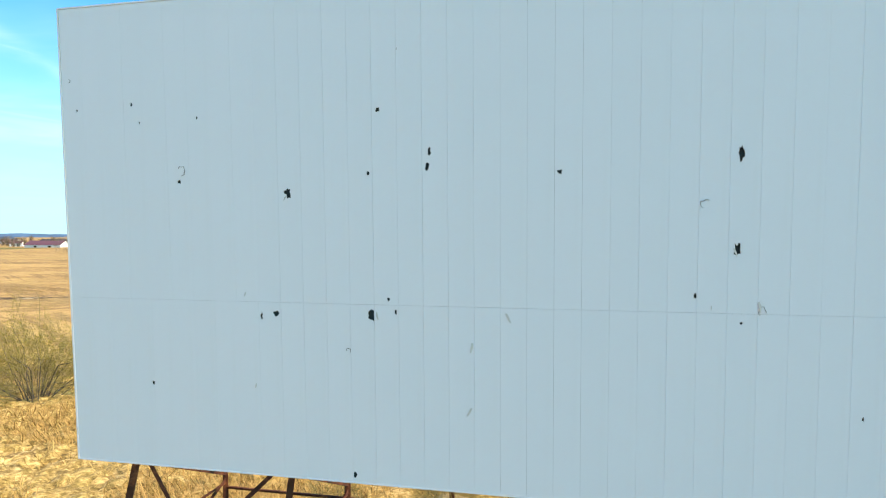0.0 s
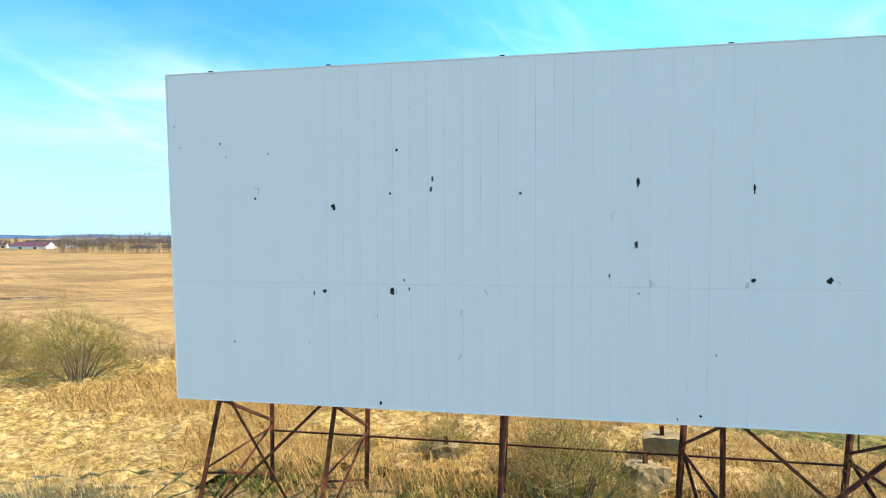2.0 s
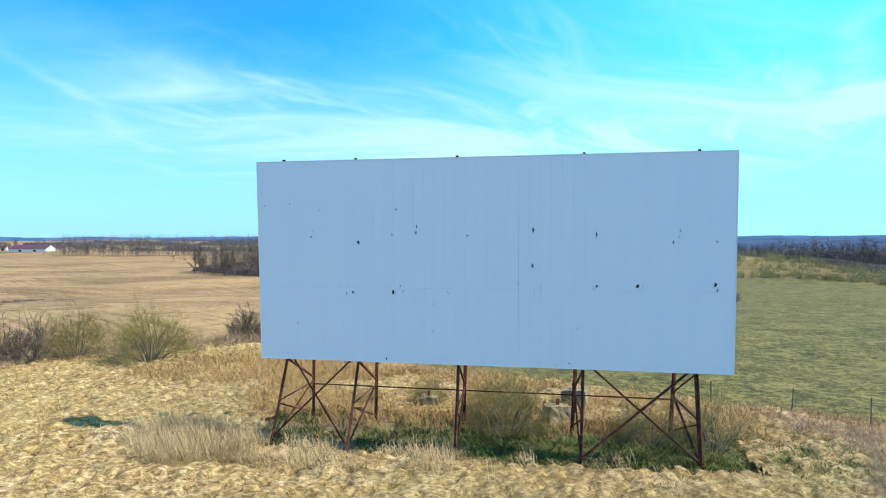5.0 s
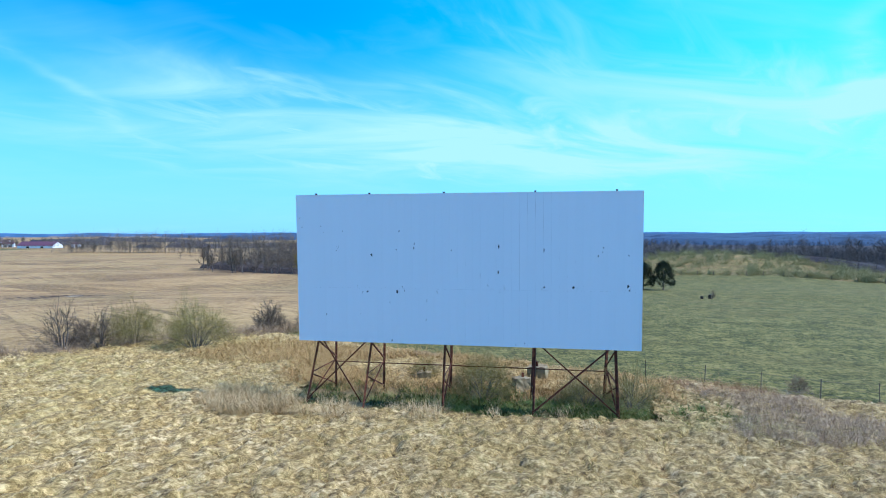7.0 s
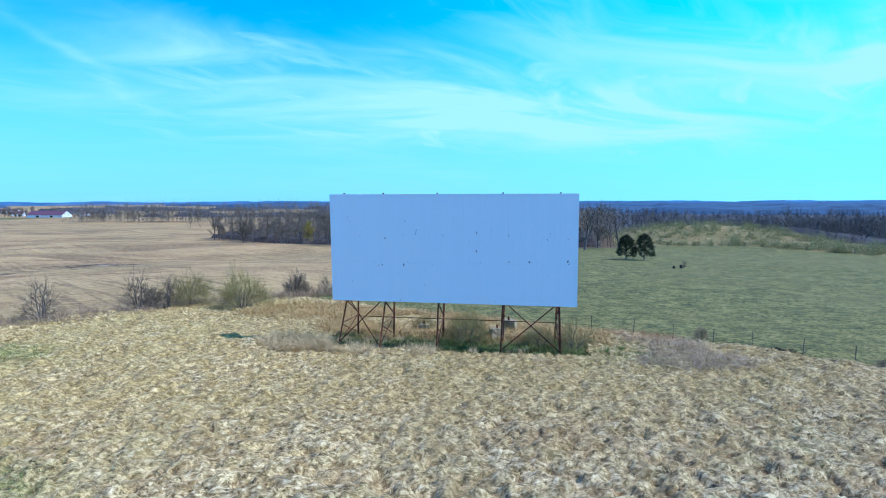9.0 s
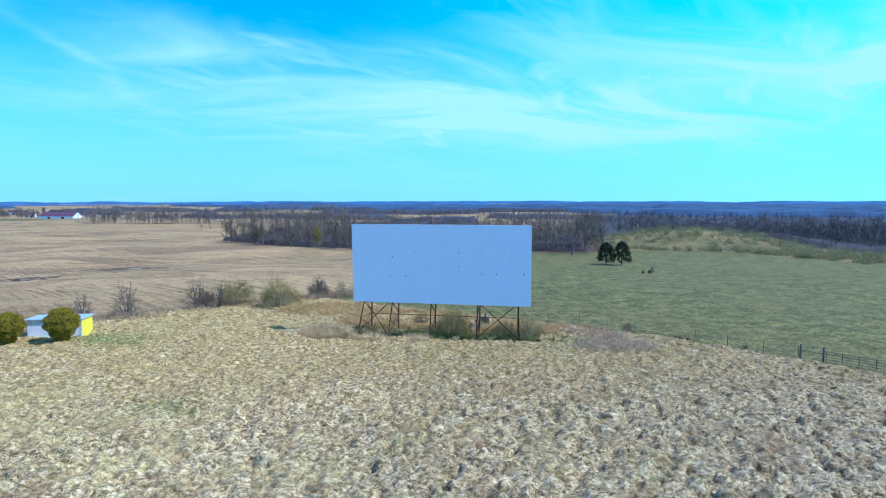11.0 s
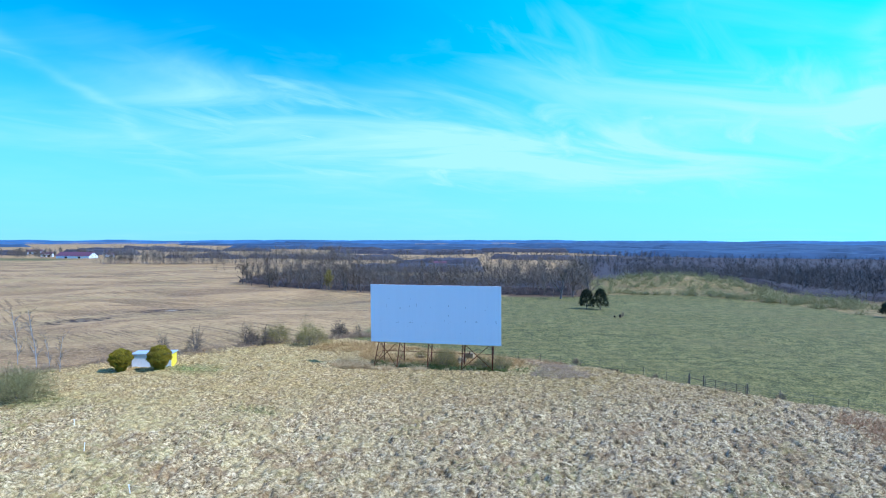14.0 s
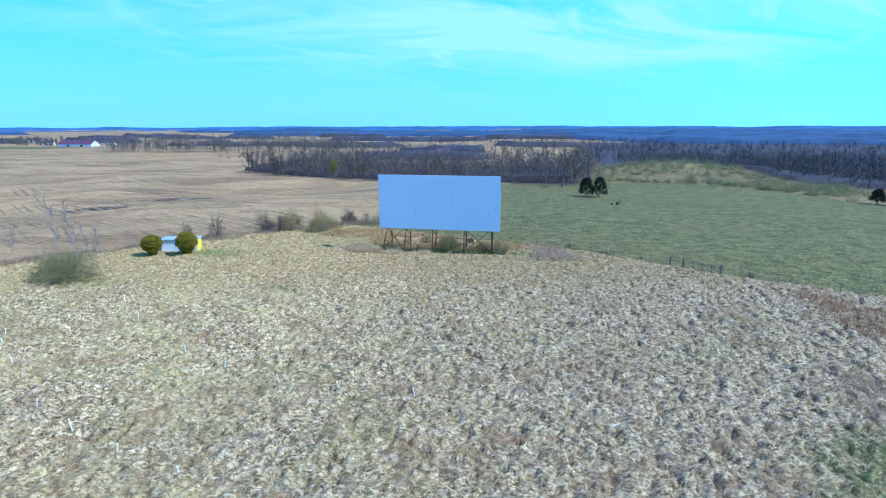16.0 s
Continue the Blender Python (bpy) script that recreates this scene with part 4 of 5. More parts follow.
    if buds:
        mat, count, leaf, spread = buds
        i = rng.integers(0, len(p), count)
        s = rng.random((count, 1)) * 1.05
        v, f = leaf_cards(rng, p[i] * (1 - s) + o[i] * s, leaf, spread)
        raw("foliage", v, f, mat, thing)
    return thing


# ---------------------------------------------------------------- hedge and thickets

olive = make_dome("willow_shrub", 3, 4.6, 6.4, 30, "broad rounded willow shrub with olive spring buds", M_SCRUB, (M_BUD, 23000, 0.023, 0.24), fine=0.0045)
stand(olive, -24.4, 13.6, 0, 1.16)
again(olive, -30.9, 14.2, 130, 1.02)
dense = make_dome("bare_shrub", 8, 3.5, 4.4, 26, "rounded dense grey-brown leafless shrub by the field", M_TWIG, fine=0.010, sprays=12)
stand(dense, -23.8, 25.5)
again(dense, -34.6, 13.0, 70, 0.8)
again(dense, -28.0, 17.5, 10, 0.5)
tree_a = make_dome("hedge_tree", 21, 5.4, 4.4, 10, "small leafless multi-limbed tree in the hedge", M_TWIG, thick=0.065, fine=0.012, sprays=5, category="tree")
stand(tree_a, -34.4, 10.6)
again(tree_a, -32.0, 11.8, 90, 0.85)
again(tree_a, -39.5, 4.0, 200, 0.98)
again(tree_a, -43.6, 1.5, 40, 0.8)
again(tree_a, -21.0, 27.5, 140, 0.55)
sapling = make_tree("pale_sapling", 25, 8.6, 0.055, "tall slim pale-barked leafless sapling beyond the hut", [(16, 0.26, 30, 8), (6, 0.5, 34, 3), (4, 0.5, 36, 2), (0, 0, 0, 1)], bark_mat=M_PALEBARK, thin=1.0)
stand(sapling, -59.5, -8.5, 0, 1.15)
again(sapling, -53.7, -11.0, 80, 1.2)
again(sapling, -52.6, -10.0, 30, 0.7)
again(sapling, -48.9, -12.0, 170, 0.8)
again(sapling, -63.0, -13.0, 250, 0.65)
grey_bush = make_dome("spreading_shrub", 41, 3.9, 9.0, 32, "wide spreading grey-green shrub in dry grass", M_SCRUB, (M_SPRIG, 12000, 0.045, 0.2), thick=0.04, fine=0.009)
stand(grey_bush, -42.2, -24.3, 0, 1.15)
again(grey_bush, -45.4, -22.6, 120, 0.8)
again(grey_bush, -30.0, -61.0, 60, 0.8)
again(grey_bush, -20.0, -67.0, 160, 0.6)

# thickets under the screen
mid_bush = make_dome("screen_thicket", 31, 2.9, 4.8, 22, "sprawling thicket with olive buds growing under the screen", M_SCRUB, (M_BUD, 8500, 0.019, 0.12), fine=0.0055, sprays=9)
stand(mid_bush, 0.9, 2.7)
again(mid_bush, 0.4, 5.0, 70, 0.9)
again(mid_bush, 6.2, 2.9, 200, 0.6)
right_bush = make_dome("screen_thicket", 37, 3.0, 4.8, 20, "sprawling half-bare thicket beside the screen leg", M_SCRUB, (M_BUD, 4500, 0.018, 0.10), fine=0.006, sprays=9)
stand(right_bush, 8.9, 1.8)
again(right_bush, 6.6, 1.9, 100, 0.7)
again(mid_bush, -3.4, 6.2, 50, 0.62)
again(right_bush, -6.6, 6.0, 150, 0.5)

# ---------------------------------------------------------------- hut, topiary, concrete and small things


def make_hut():
    a, b = Vector((-41.3, -7.9, 0)), Vector((-36.3, -6.35, 0))
    length, deep, tall = (b - a).length, 2.3, 2.0
    thing = tagged(new("storage_hut"), "small white flat-roofed hut with a yellow end wall", "hut")
    thing.matrix_basis = pose(a.x, a.y, ground_z(-38.5, -7) - 0.08, 0, 0, math.degrees(math.atan2(b.y - a.y, b.x - a.x)))
    t = 0.1
    part("front_wall", box(bmesh.new(), (0, 0, 0), (length - t, t, tall), 0.01), M_WHITE, thing)
    part("back_wall", box(bmesh.new(), (0, deep - t, 0), (length - t, deep, tall), 0.01), M_WHITE, thing)
    part("side_wall", box(bmesh.new(), (0, t, 0), (t, deep - t, tall), 0.01), M_WHITE, thing)
    part("end_wall", box(bmesh.new(), (length - t + 0.004, 0, 0), (length + 0.004, deep, tall), 0.01), M_YELLOW, thing, "bright yellow painted end wall")
    bm = bmesh.new()
    box(bm, (-0.15, -0.18, tall), (length + 0.15, deep + 0.15, tall + 0.13), 0.02)
    part("roof", bm, M_TIN, thing, "flat pale tin roof")
    part("corner_post", box(bmesh.new(), (length - 0.12, -0.03, 0), (length + 0.03, -0.003, tall)), M_WHITE, thing)
    for k in range(6):
        x = 0.5 + k * 0.85
        part("batten", box(bmesh.new(), (x, -0.02, 0.05), (x + 0.04, -0.001, tall - 0.02)), M_WHITE, thing)


def make_globe(x, y, seed, wide, tall):
    """A clipped golden evergreen on a short leafy foot."""
    rng = np.random.default_rng(seed)
    thing = tagged(new("globe_evergreen"), "clipped round golden-green evergreen bush beside the hut", "bush", group="evergreens by the hut")
    v, f = tubes([(0, 0, -0.1, 0, 0, tall * 0.6, 0.13, 0.07)], 7)
    raw("trunk", v, f, M_BARK, thing, smooth=True)
    n = 10500
    d = rng.normal(0, 1, (n, 3))
    d /= np.linalg.norm(d, axis=1, keepdims=True)
    bumps = 1 + 0.07 * np.sin(d[:, 0] * 9 + seed) * np.cos(d[:, 1] * 8) + 0.06 * np.sin(d[:, 2] * 11 + 2 * seed)
    r = (0.80 + 0.22 * rng.random(n) ** 0.6)[:, None] * bumps[:, None]
    p = d * r * [wide / 2, wide / 2, tall * 0.40] + [0, 0, tall * 0.60]
    m = 2200
    a, hh = rng.uniform(0, 2 * np.pi, m), rng.random(m)
    rad = wide * (0.17 + 0.10 * hh) * (0.75 + 0.3 * rng.random(m))
    low = np.stack([rad * np.cos(a), rad * np.sin(a), 0.02 + hh * tall * 0.33], 1)
    v, f = leaf_cards(rng, np.concatenate([p, low]), 0.078, 0.02)
    raw("foliage", v, f, M_GOLD, thing)
    # a solid dark core keeps the crown opaque
    bm = bmesh.new()
    bmesh.ops.create_icosphere(bm, subdivisions=3, radius=1.0, matrix=Matrix.Translation((0, 0, tall * 0.6)) @ Matrix.Diagonal((wide * 0.39, wide * 0.39, tall * 0.31, 1)))
    part("inner_core", bm, M_CEDAR, thing, "dark solid inner core")
    return stand(thing, x, y)


make_hut()
make_globe(-40.9, -10.4, 1, 2.85, 3.2)
make_globe(-36.3, -8.8, 2, 3.0, 3.5)


def make_block(x, y, lx, ly, lz, turn, seed):
    rng = random.Random(seed)
    bm = box(bmesh.new(), (-lx / 2, -ly / 2, -0.25), (lx / 2, ly / 2, lz))
    bmesh.ops.subdivide_edges(bm, edges=bm.edges[:], cuts=4, use_grid_fill=True)
    for v in bm.verts:
        v.co += Vector([rng.uniform(-0.035, 0.035) for _ in range(3)])
        if abs(v.co.x) > lx * 0.45 and v.co.z > lz * 0.9 and rng.random() < 0.6:
            v.co.z -= rng.uniform(0.03, 0.12)
    ob = part("concrete_block", bm, M_CONC, None)
    tagged(ob, "broken weathered concrete footing block in the weeds", "concrete block", group="old footings")
    part("steel_stub", box(bmesh.new(), (-0.07, -0.05, lz - 0.15), (0.07, 0.05, lz + 0.28), 0.01), M_RUST, ob, "rusted steel stub")
    ob.matrix_basis = pose(x, y, ground_z(x, y), rng.uniform(-6, 6), rng.uniform(-6, 6), turn)


make_block(3.0, 5.0, 1.05, 1.0, 0.85, 20, 4)
make_block(3.95, 7.0, 1.2, 0.9, 0.95, -12, 5)
make_block(-3.3, 5.9, 0.9, 0.7, 0.65, 8, 6)


def make_heap(x, y, seed, size):
    """A heap of old branches and boards by the fence."""
    rng = np.random.default_rng(seed)
    n = 46
    a = rng.normal(0, 0.32, (n, 3)) * [size * 1.5, size * 0.6, 0] + [0, 0, 0.05]
    d = rng.normal(0, 1, (n, 3)) * [1.0, 0.6, 0.28]
    b = a + d * size * 0.5
    b[:, 2] = np.abs(b[:, 2]) + 0.12 * size
    v, f = tubes(np.concatenate([a, b, np.full((n, 1), 0.045), np.full((n, 1), 0.02)], 1), 5)
    ob = raw("brush_heap", v, f, M_DARK)
    tagged(ob, "low dark heap of dead branches along the fence", "brush heap", kind="stuff")
    return stand(ob, x, y)


make_heap(24.1, 3.6, 3, 0.95)
make_heap(12.4, 3.4, 5, 0.6)
weed = make_dome("weed_bush", 14, 1.2, 1.9, 14, "low reddish-grey leafless weed bush by the fence", M_BRUSH, thick=0.014, fine=0.006, sprays=7)
stand(weed, 19.4, 7.3)
again(weed, 29.0, 0.6, 80, 0.6)
again(weed, 41.5, -6.8, 10, 0.8)

# white speaker posts in two bent rows
ROW_NEAR = [(-27.8, -31.8), (-22.3, -36.6), (-12.5, -43.1), (-7.8, -45.0), (-2.3, -46.7), (2.8, -47.4), (8.2, -47.0)]
ROW_FAR = [(-31.2, -42.7), (-29.0, -44.8), (-25.2, -47.4), (-21.2, -50.3), (-16.3, -53.8), (-11.7, -55.7), (-6.7, -57.8), (-1.7, -59.0)]


def make_speaker_post():
    thing = tagged(new("speaker_post"), "short leaning white-painted speaker post in dry grass", "post", group="speaker posts")
    bm = bmesh.new()
    bmesh.ops.create_cone(bm, cap_ends=True, segments=10, radius1=0.034, radius2=0.030, depth=1.2, matrix=Matrix.Translation((0, 0, 0.22)))
    part("pole", bm, M_WHITE, thing)
    part("cap", box(bmesh.new(), (-0.05, -0.04, 0.80), (0.05, 0.04, 0.86), 0.012), M_WHITE, thing)
    return thing


rng_posts = random.Random(5)
first_post = None
for px, py in ROW_NEAR + ROW_FAR:
    m = pose(px, py, ground_z(px, py) + 0.18, rng_posts.uniform(-14, 8), rng_posts.uniform(-16, 8), rng_posts.uniform(0, 180))
    if first_post is None:
        first_post = make_speaker_post()
        first_post.matrix_basis = m
    else:
        copy_thing(first_post, m)

# ---------------------------------------------------------------- fence, gate


def fence_line(x):
    return float(np.interp(x, [-25, -8, 14, 23, 32.6, 38, 47, 60, 120], [24, 17, 8.2, 4.8, -2.5, -6.0, -10.5, -17, -50]))


def make_fence():
    rng = random.Random(17)
    thing = tagged(new("wire_fence"), "rusty wire fence on thin steel posts along the pasture", "fence")
    xs = [10.9, 14.2, 17.1, 19.9, 22.5, 25.2, 27.7, 30.2, 32.5, 38.3, 41.0, 43.8, 46.6, 49.5, 52.4, 55.3, 58.4, 61.5]
    tops = []
    for x in xs:
        y = fence_line(x) - 0.2
        z = ground_z(x, y)
        lean = Vector((rng.uniform(-0.08, 0.08), rng.uniform(-0.08, 0.08), 1.28))
        base = Vector((x, y, z - 0.2))
        part("post", bar(bmesh.new(), base, base + lean + Vector((0, 0, 0.2)), 0.05, 0.045, 0.012), M_POST, thing)
        tops.append((Vector((x, y, z)), lean))
    for level in (0.3, 0.6, 0.92):
        for run in (tops[:9], tops[9:]):
            segs = []
            for (p, l), (q, m) in zip(run, run[1:]):
                a, b = p + l * level, q + m * level
                c = (a + b) / 2 - Vector((0, 0, 0.04))
                segs += [(*a, *c, 0.007, 0.007), (*c, *b, 0.007, 0.007)]
            v, f = tubes(segs, 3)
            raw("wire", v, f, M_WIRE, thing)


def make_gate():
    thing = tagged(new("field_gate"), "old weathered rail gate with dark wooden posts", "gate")
    ends = [Vector((32.6, -2.7, 0)), Vector((34.0, -3.7, 0)), Vector((38.1, -6.2, 0))]
    for p, h in zip(ends, (1.55, 1.55, 1.5)):
        z = ground_z(p.x, p.y)
        bm = bmesh.new()
        bmesh.ops.create_cone(bm, cap_ends=True, segments=9, radius1=0.085, radius2=0.075, depth=h + 0.3, matrix=Matrix.Translation((p.x, p.y, z + h / 2 - 0.15)))
        part("gate_post", bm, M_POST, thing)
    a, b = ends[1], ends[2]
    za, zb = ground_z(a.x, a.y), ground_z(b.x, b.y)
    for k in range(5):
        h = 0.3 + 0.22 * k
        part("rail", bar(bmesh.new(), (a.x + 0.15, a.y - 0.1, za + h), (b.x - 0.12, b.y + 0.07, zb + h), 0.032), M_POST, thing)
    for s in (0.04, 0.28, 0.52, 0.76, 0.96):
        p = a.lerp(b, s)
        z = za + (zb - za) * s
        part("upright", bar(bmesh.new(), (p.x, p.y + 0.03, z + 0.05), (p.x, p.y + 0.03, z + 1.25), 0.045), M_POST, thing)
    part("rail", bar(bmesh.new(), (32.6, -2.7, za + 1.0), (34.0, -3.7, za + 0.9), 0.05), M_POST, thing)


make_fence()
make_gate()

# ---------------------------------------------------------------- pasture trees and scrub


def make_cedar(x, y, seed, tall, wide):
    rng = np.random.default_rng(seed)
    thing = tagged(new("cedar_tree"), "dark green bushy cedar standing in the pasture", "tree", group="pasture cedars")
    v, f = tubes([(0, 0, -0.2, 0.05, 0, tall * 0.5, 0.16, 0.10), (0.05, 0, tall * 0.5, 0, 0, tall * 0.95, 0.10, 0.03)], 7)
    raw("trunk", v, f, M_BARK, thing, smooth=True)
    pts = []
    for _ in range(210):
        h = rng.random() ** 0.8
        rad = wide / 2 * (1 - h) ** 0.42 * (0.55 + 0.45 * min(1, h * 5 + 0.35)) * rng.uniform(0.55, 1.08)
        a = rng.uniform(0, 2 * np.pi)
        c = np.array([rad * np.cos(a), rad * np.sin(a), 0.9 + h * (tall - 0.9)])
        pts.append(c + rng.normal(0, 0.22, (34, 3)) * [1, 1, 0.8])
    v, f = leaf_cards(rng, np.concatenate(pts), 0.13, 0.03)
    raw("foliage", v, f, M_CEDAR, thing)
    return stand(thing, x, y)


make_cedar(25.4, 101.0, 5, 5.6, 5.2)
make_cedar(29.3, 99.5, 6, 5.9, 5.6)
for sx, sy, h in ((31.2, 76.0, 0.5), (32.6, 76.4, 0.75)):
    bm = bmesh.new()
    bmesh.ops.create_cone(bm, cap_ends=True, segments=9, radius1=0.30, radius2=0.24, depth=h + 0.3, matrix=Matrix.Translation((0, 0, h / 2 - 0.15)))
    stump = part("tree_stump", bm, M_DARK, None)
    tagged(stump, "dark weathered stump in the pasture", "stump", group="pasture stumps")
    stand(stump, sx, sy)
again(tree_a, 33.2, 77.2, 20, 0.42)

rs = random.Random(23)
for cx1, cy1, size in ((103.5, 96.0, 0.8), (106.5, 92.5, 0.9), (108.5, 88.5, 0.7)):
    make_cedar(cx1, cy1, int(cx1), 5.0 * size, 5.2 * size)
pasture_post = part("field_post", bar(bmesh.new(), (0, 0, -0.3), (0.05, 0, 1.4), 0.14), M_POST, None)
tagged(pasture_post, "dark weathered post on the pasture's far fence", "post", group="far fence posts")
stand(pasture_post, 22.0, 147.0)
for k in range(16):
    sx = 27 + k * 4.6
    stand(copy_thing(pasture_post, Matrix()), sx, float(pasture_edge(sx)) + 0.5, 0, rs.uniform(0.8, 1.1))

# ---------------------------------------------------------------- bare woodland
BARE = [(12, 0.42, 42, 6), (7, 0.55, 42, 4), (4, 0.55, 38, 2), (0, 0, 0, 1)]
kinds = []
for k in range(4):
    t = make_tree("woodland_tree", 60 + k, 12.5 + k, 0.20 + 0.02 * k, "tall leafless grey-brown woodland tree at the field edge", BARE, thin=4.5)
    tagged(t, group="woodland edge trees")
    kinds.append(t)
oak = make_tree("spreading_oak", 71, 14.5, 0.36, "gnarled spreading leafless oak at the pasture edge", [(9, 0.68, 58, 5), (6, 0.5, 44, 4), (5, 0.5, 40, 2), (0, 0, 0, 2)], crown_bend=0.25, thin=4.0)
stand(oak, 18.0, 138.5, 40)
again(oak, 29.0, 144.0, 200, 0.8)
budding = make_tree("budding_tree", 75, 10.5, 0.22, "woodland tree with a soft yellow-green spring crown", BARE, thin=3.0, buds=(M_YELLOWBUD, 3800, 0.16, 0.45))
stand(budding, -97.0, 199.0)


def along(points, s):
    """A place on a bent line, s from 0 to 1."""
    pts = [Vector((*p, 0)) for p in points]
    lengths = [(b - a).length for a, b in zip(pts, pts[1:])]
    d = s * sum(lengths)
    for a, b, l in zip(pts, pts[1:], lengths):
        if d <= l:
            return a.lerp(b, d / l)
        d -= l
    return pts[-1]


EDGE = [(-182, 252), (-128, 216), (-72, 178), (-22, 156), (18, 141), (26, 143)]
rw = random.Random(31)
for k, t in enumerate(kinds):
    p = along(EDGE, 0.1 + 0.22 * k)
    stand(t, p.x, p.y, rw.uniform(0, 360), 0.85)
for k in range(26):
    p = along(EDGE, rw.random())
    off = abs(rw.gauss(0, 9))
    again(kinds[k % 4], p.x + off * 0.4 + rw.uniform(-3, 3), p.y + off, rw.uniform(0, 360), rw.uniform(0.75, 1.25))


def tussocks(x, y, cell=0.62, seed=0):
    """Rounded tussocks that meet in creases, 0 to 1."""
    x, y = x + 0.16 * vnoise(x * 2.1, y * 2.1, seed + 3), y + 0.16 * vnoise(x * 2.1, y * 2.1, seed + 4)
    cx0, cy0 = np.floor(x / cell), np.floor(y / cell)
    best = np.zeros_like(x)
    for i in (-1, 0, 1):
        for j in (-1, 0, 1):
            a, b = cx0 + i, cy0 + j

            def h(k):
                v = np.sin(a * 127.1 + b * 311.7 + (seed + k) * 74.7) * 43758.5453
                return v - np.floor(v)

            px, py = (a + 0.15 + 0.7 * h(1)) * cell, (b + 0.15 + 0.7 * h(2)) * cell
            r = cell * (0.50 + 0.42 * h(3))
            d = np.hypot((x - px) * (0.8 + 0.4 * h(4)), y - py) / r
            best = np.maximum(best, (0.55 + 0.45 * h(5)) * np.sqrt(np.clip(1 - d * d, 0, 1)))
    return best


def make_woods(name, label, places, tall, slivers, wide, seed, mat):
    """A far stand of leafless trees: tapered trunks, ascending limbs and sprays of fine twigs."""
    rng = np.random.default_rng(seed)
    places = np.asarray(places, float)
    n = len(places)
    base = np.concatenate([places, height_at(places[:, 0], places[:, 1], False)[:, None] - 0.3], 1)
    h = tall * rng.uniform(0.5, 1.15, n)
    lean = np.stack([rng.normal(0, 0.05, n), rng.normal(0, 0.05, n), np.full(n, 0.86)], 1)
    top = base + lean * h[:, None]
    tv, tf = tubes(np.concatenate([base, top, (0.005 * h)[:, None], (0.0015 * h)[:, None]], 1), 3)
    tf = np.concatenate([tf[:, [0, 1, 2]], tf[:, [0, 2, 3]]])

    def spray(start, away, length, width):
        m = len(start)
        side = np.cross(away, rng.normal(0, 1, (m, 3)))
        side /= np.linalg.norm(side, axis=1, keepdims=True) + 1e-9
        end = start + away * length[:, None]
        w = width[:, None]
        return np.stack([start - side * w, start + side * w, end], 1).reshape(-1, 3), end

    first = max(8, slivers // 3)
    m = n * first
    hh = np.repeat(h, first)
    frac = 0.10 + 0.74 * rng.random(m) ** 0.8
    spread = np.repeat(rng.uniform(0.75, 1.25, n), first)
    az, tilt = rng.uniform(0, 2 * np.pi, m), np.radians(rng.uniform(22, 78, m)) * spread
    away = np.stack([np.cos(az) * np.sin(tilt), np.sin(az) * np.sin(tilt), np.cos(tilt)], 1)
    start = np.repeat(base, first, 0) + np.repeat(lean, first, 0) * (hh * frac)[:, None]
    length = hh * rng.uniform(0.20, 0.42, m) * (1.12 - 0.62 * frac)
    v1, end = spray(start, away, length, wide * rng.uniform(0.7, 1.3, m))
    k = np.repeat(np.arange(m), max(1, slivers // first - 1))
    at = start[k] + (end[k] - start[k]) * rng.uniform(0.35, 1.0, len(k))[:, None]
    way = away[k] + rng.normal(0, 0.8, (len(k), 3)) + [0, 0, 0.05]
    way /= np.linalg.norm(way, axis=1, keepdims=True)
    v2, _ = spray(at, way, length[k] * rng.uniform(0.35, 0.75, len(k)), wide * rng.uniform(0.35, 0.8, len(k)))
    sv = np.concatenate([v1, v2])
    sf = np.arange(len(sv)).reshape(-1, 3) + len(tv)
    ob = raw(name, np.concatenate([tv, sv]), np.concatenate([tf, sf]), mat)
    return tagged(ob, label, "woods", kind="stuff")


def tree_row(points, n, depth, seed):
    """Places strung along a bent hedgerow, thick here and thin there."""
    rng = np.random.default_rng(seed)
    pts = np.asarray(points, float)
    run = np.concatenate([[0], np.cumsum(np.hypot(*np.diff(pts, axis=0).T))])
    d = rng.uniform(0, run[-1], n * 3)
    d = d[fbm(d, d * 0, 0.012, 2, seed) > -0.42][:n]
    x, y = np.interp(d, run, pts[:, 0]), np.interp(d, run, pts[:, 1])
    return np.stack([x + rng.normal(0, 3, len(d)), y + rng.normal(0, depth, len(d))], 1)


rn = np.random.default_rng(90)


def scatter(n, xlo, xhi, ylo, yhi, keep):
    x, y = rn.uniform(xlo, xhi, n * 4), rn.uniform(ylo, yhi, n * 4)
    ok = keep(x, y)
    return np.stack([x[ok], y[ok]], 1)[:n]


def edge_y(x):
    return np.interp(x, [-182, -128, -72, -22, 18, 38], [252, 216, 178, 156, 141, 150])


make_woods("woods", "leafless woods filling the hollow behind the field", scatter(1150, -180, 60, 145, 370, lambda x, y: (y > edge_y(x) + 3) & (y < edge_y(x) + 122 + 0.15 * (x + 180)) & west_of_hill(x, y)), 15.5, 72, 0.06, 1, M_WOODS)
make_woods("woods", "leafless woods in the valley past the pasture, painted dark with blue haze", scatter(1900, 40, 700, 95, 700, vale), 12.5, 32, 0.12, 2, M_HAZEVALE)
make_woods("woods", "dense leafless wood edge beside the pasture", scatter(2100, 60, 330, 100, 430, lambda x, y: vale(x, y) & (fbm(x, y, 0.02, 2, 92) > -0.25)), 12.5, 78, 0.055, 12, M_EDGEWOOD)


def crowns(x, y, cell, seed):
    """Rounded tree tops side by side, 0 to 1."""
    return tussocks(x / cell, y / cell, 1.0, seed)


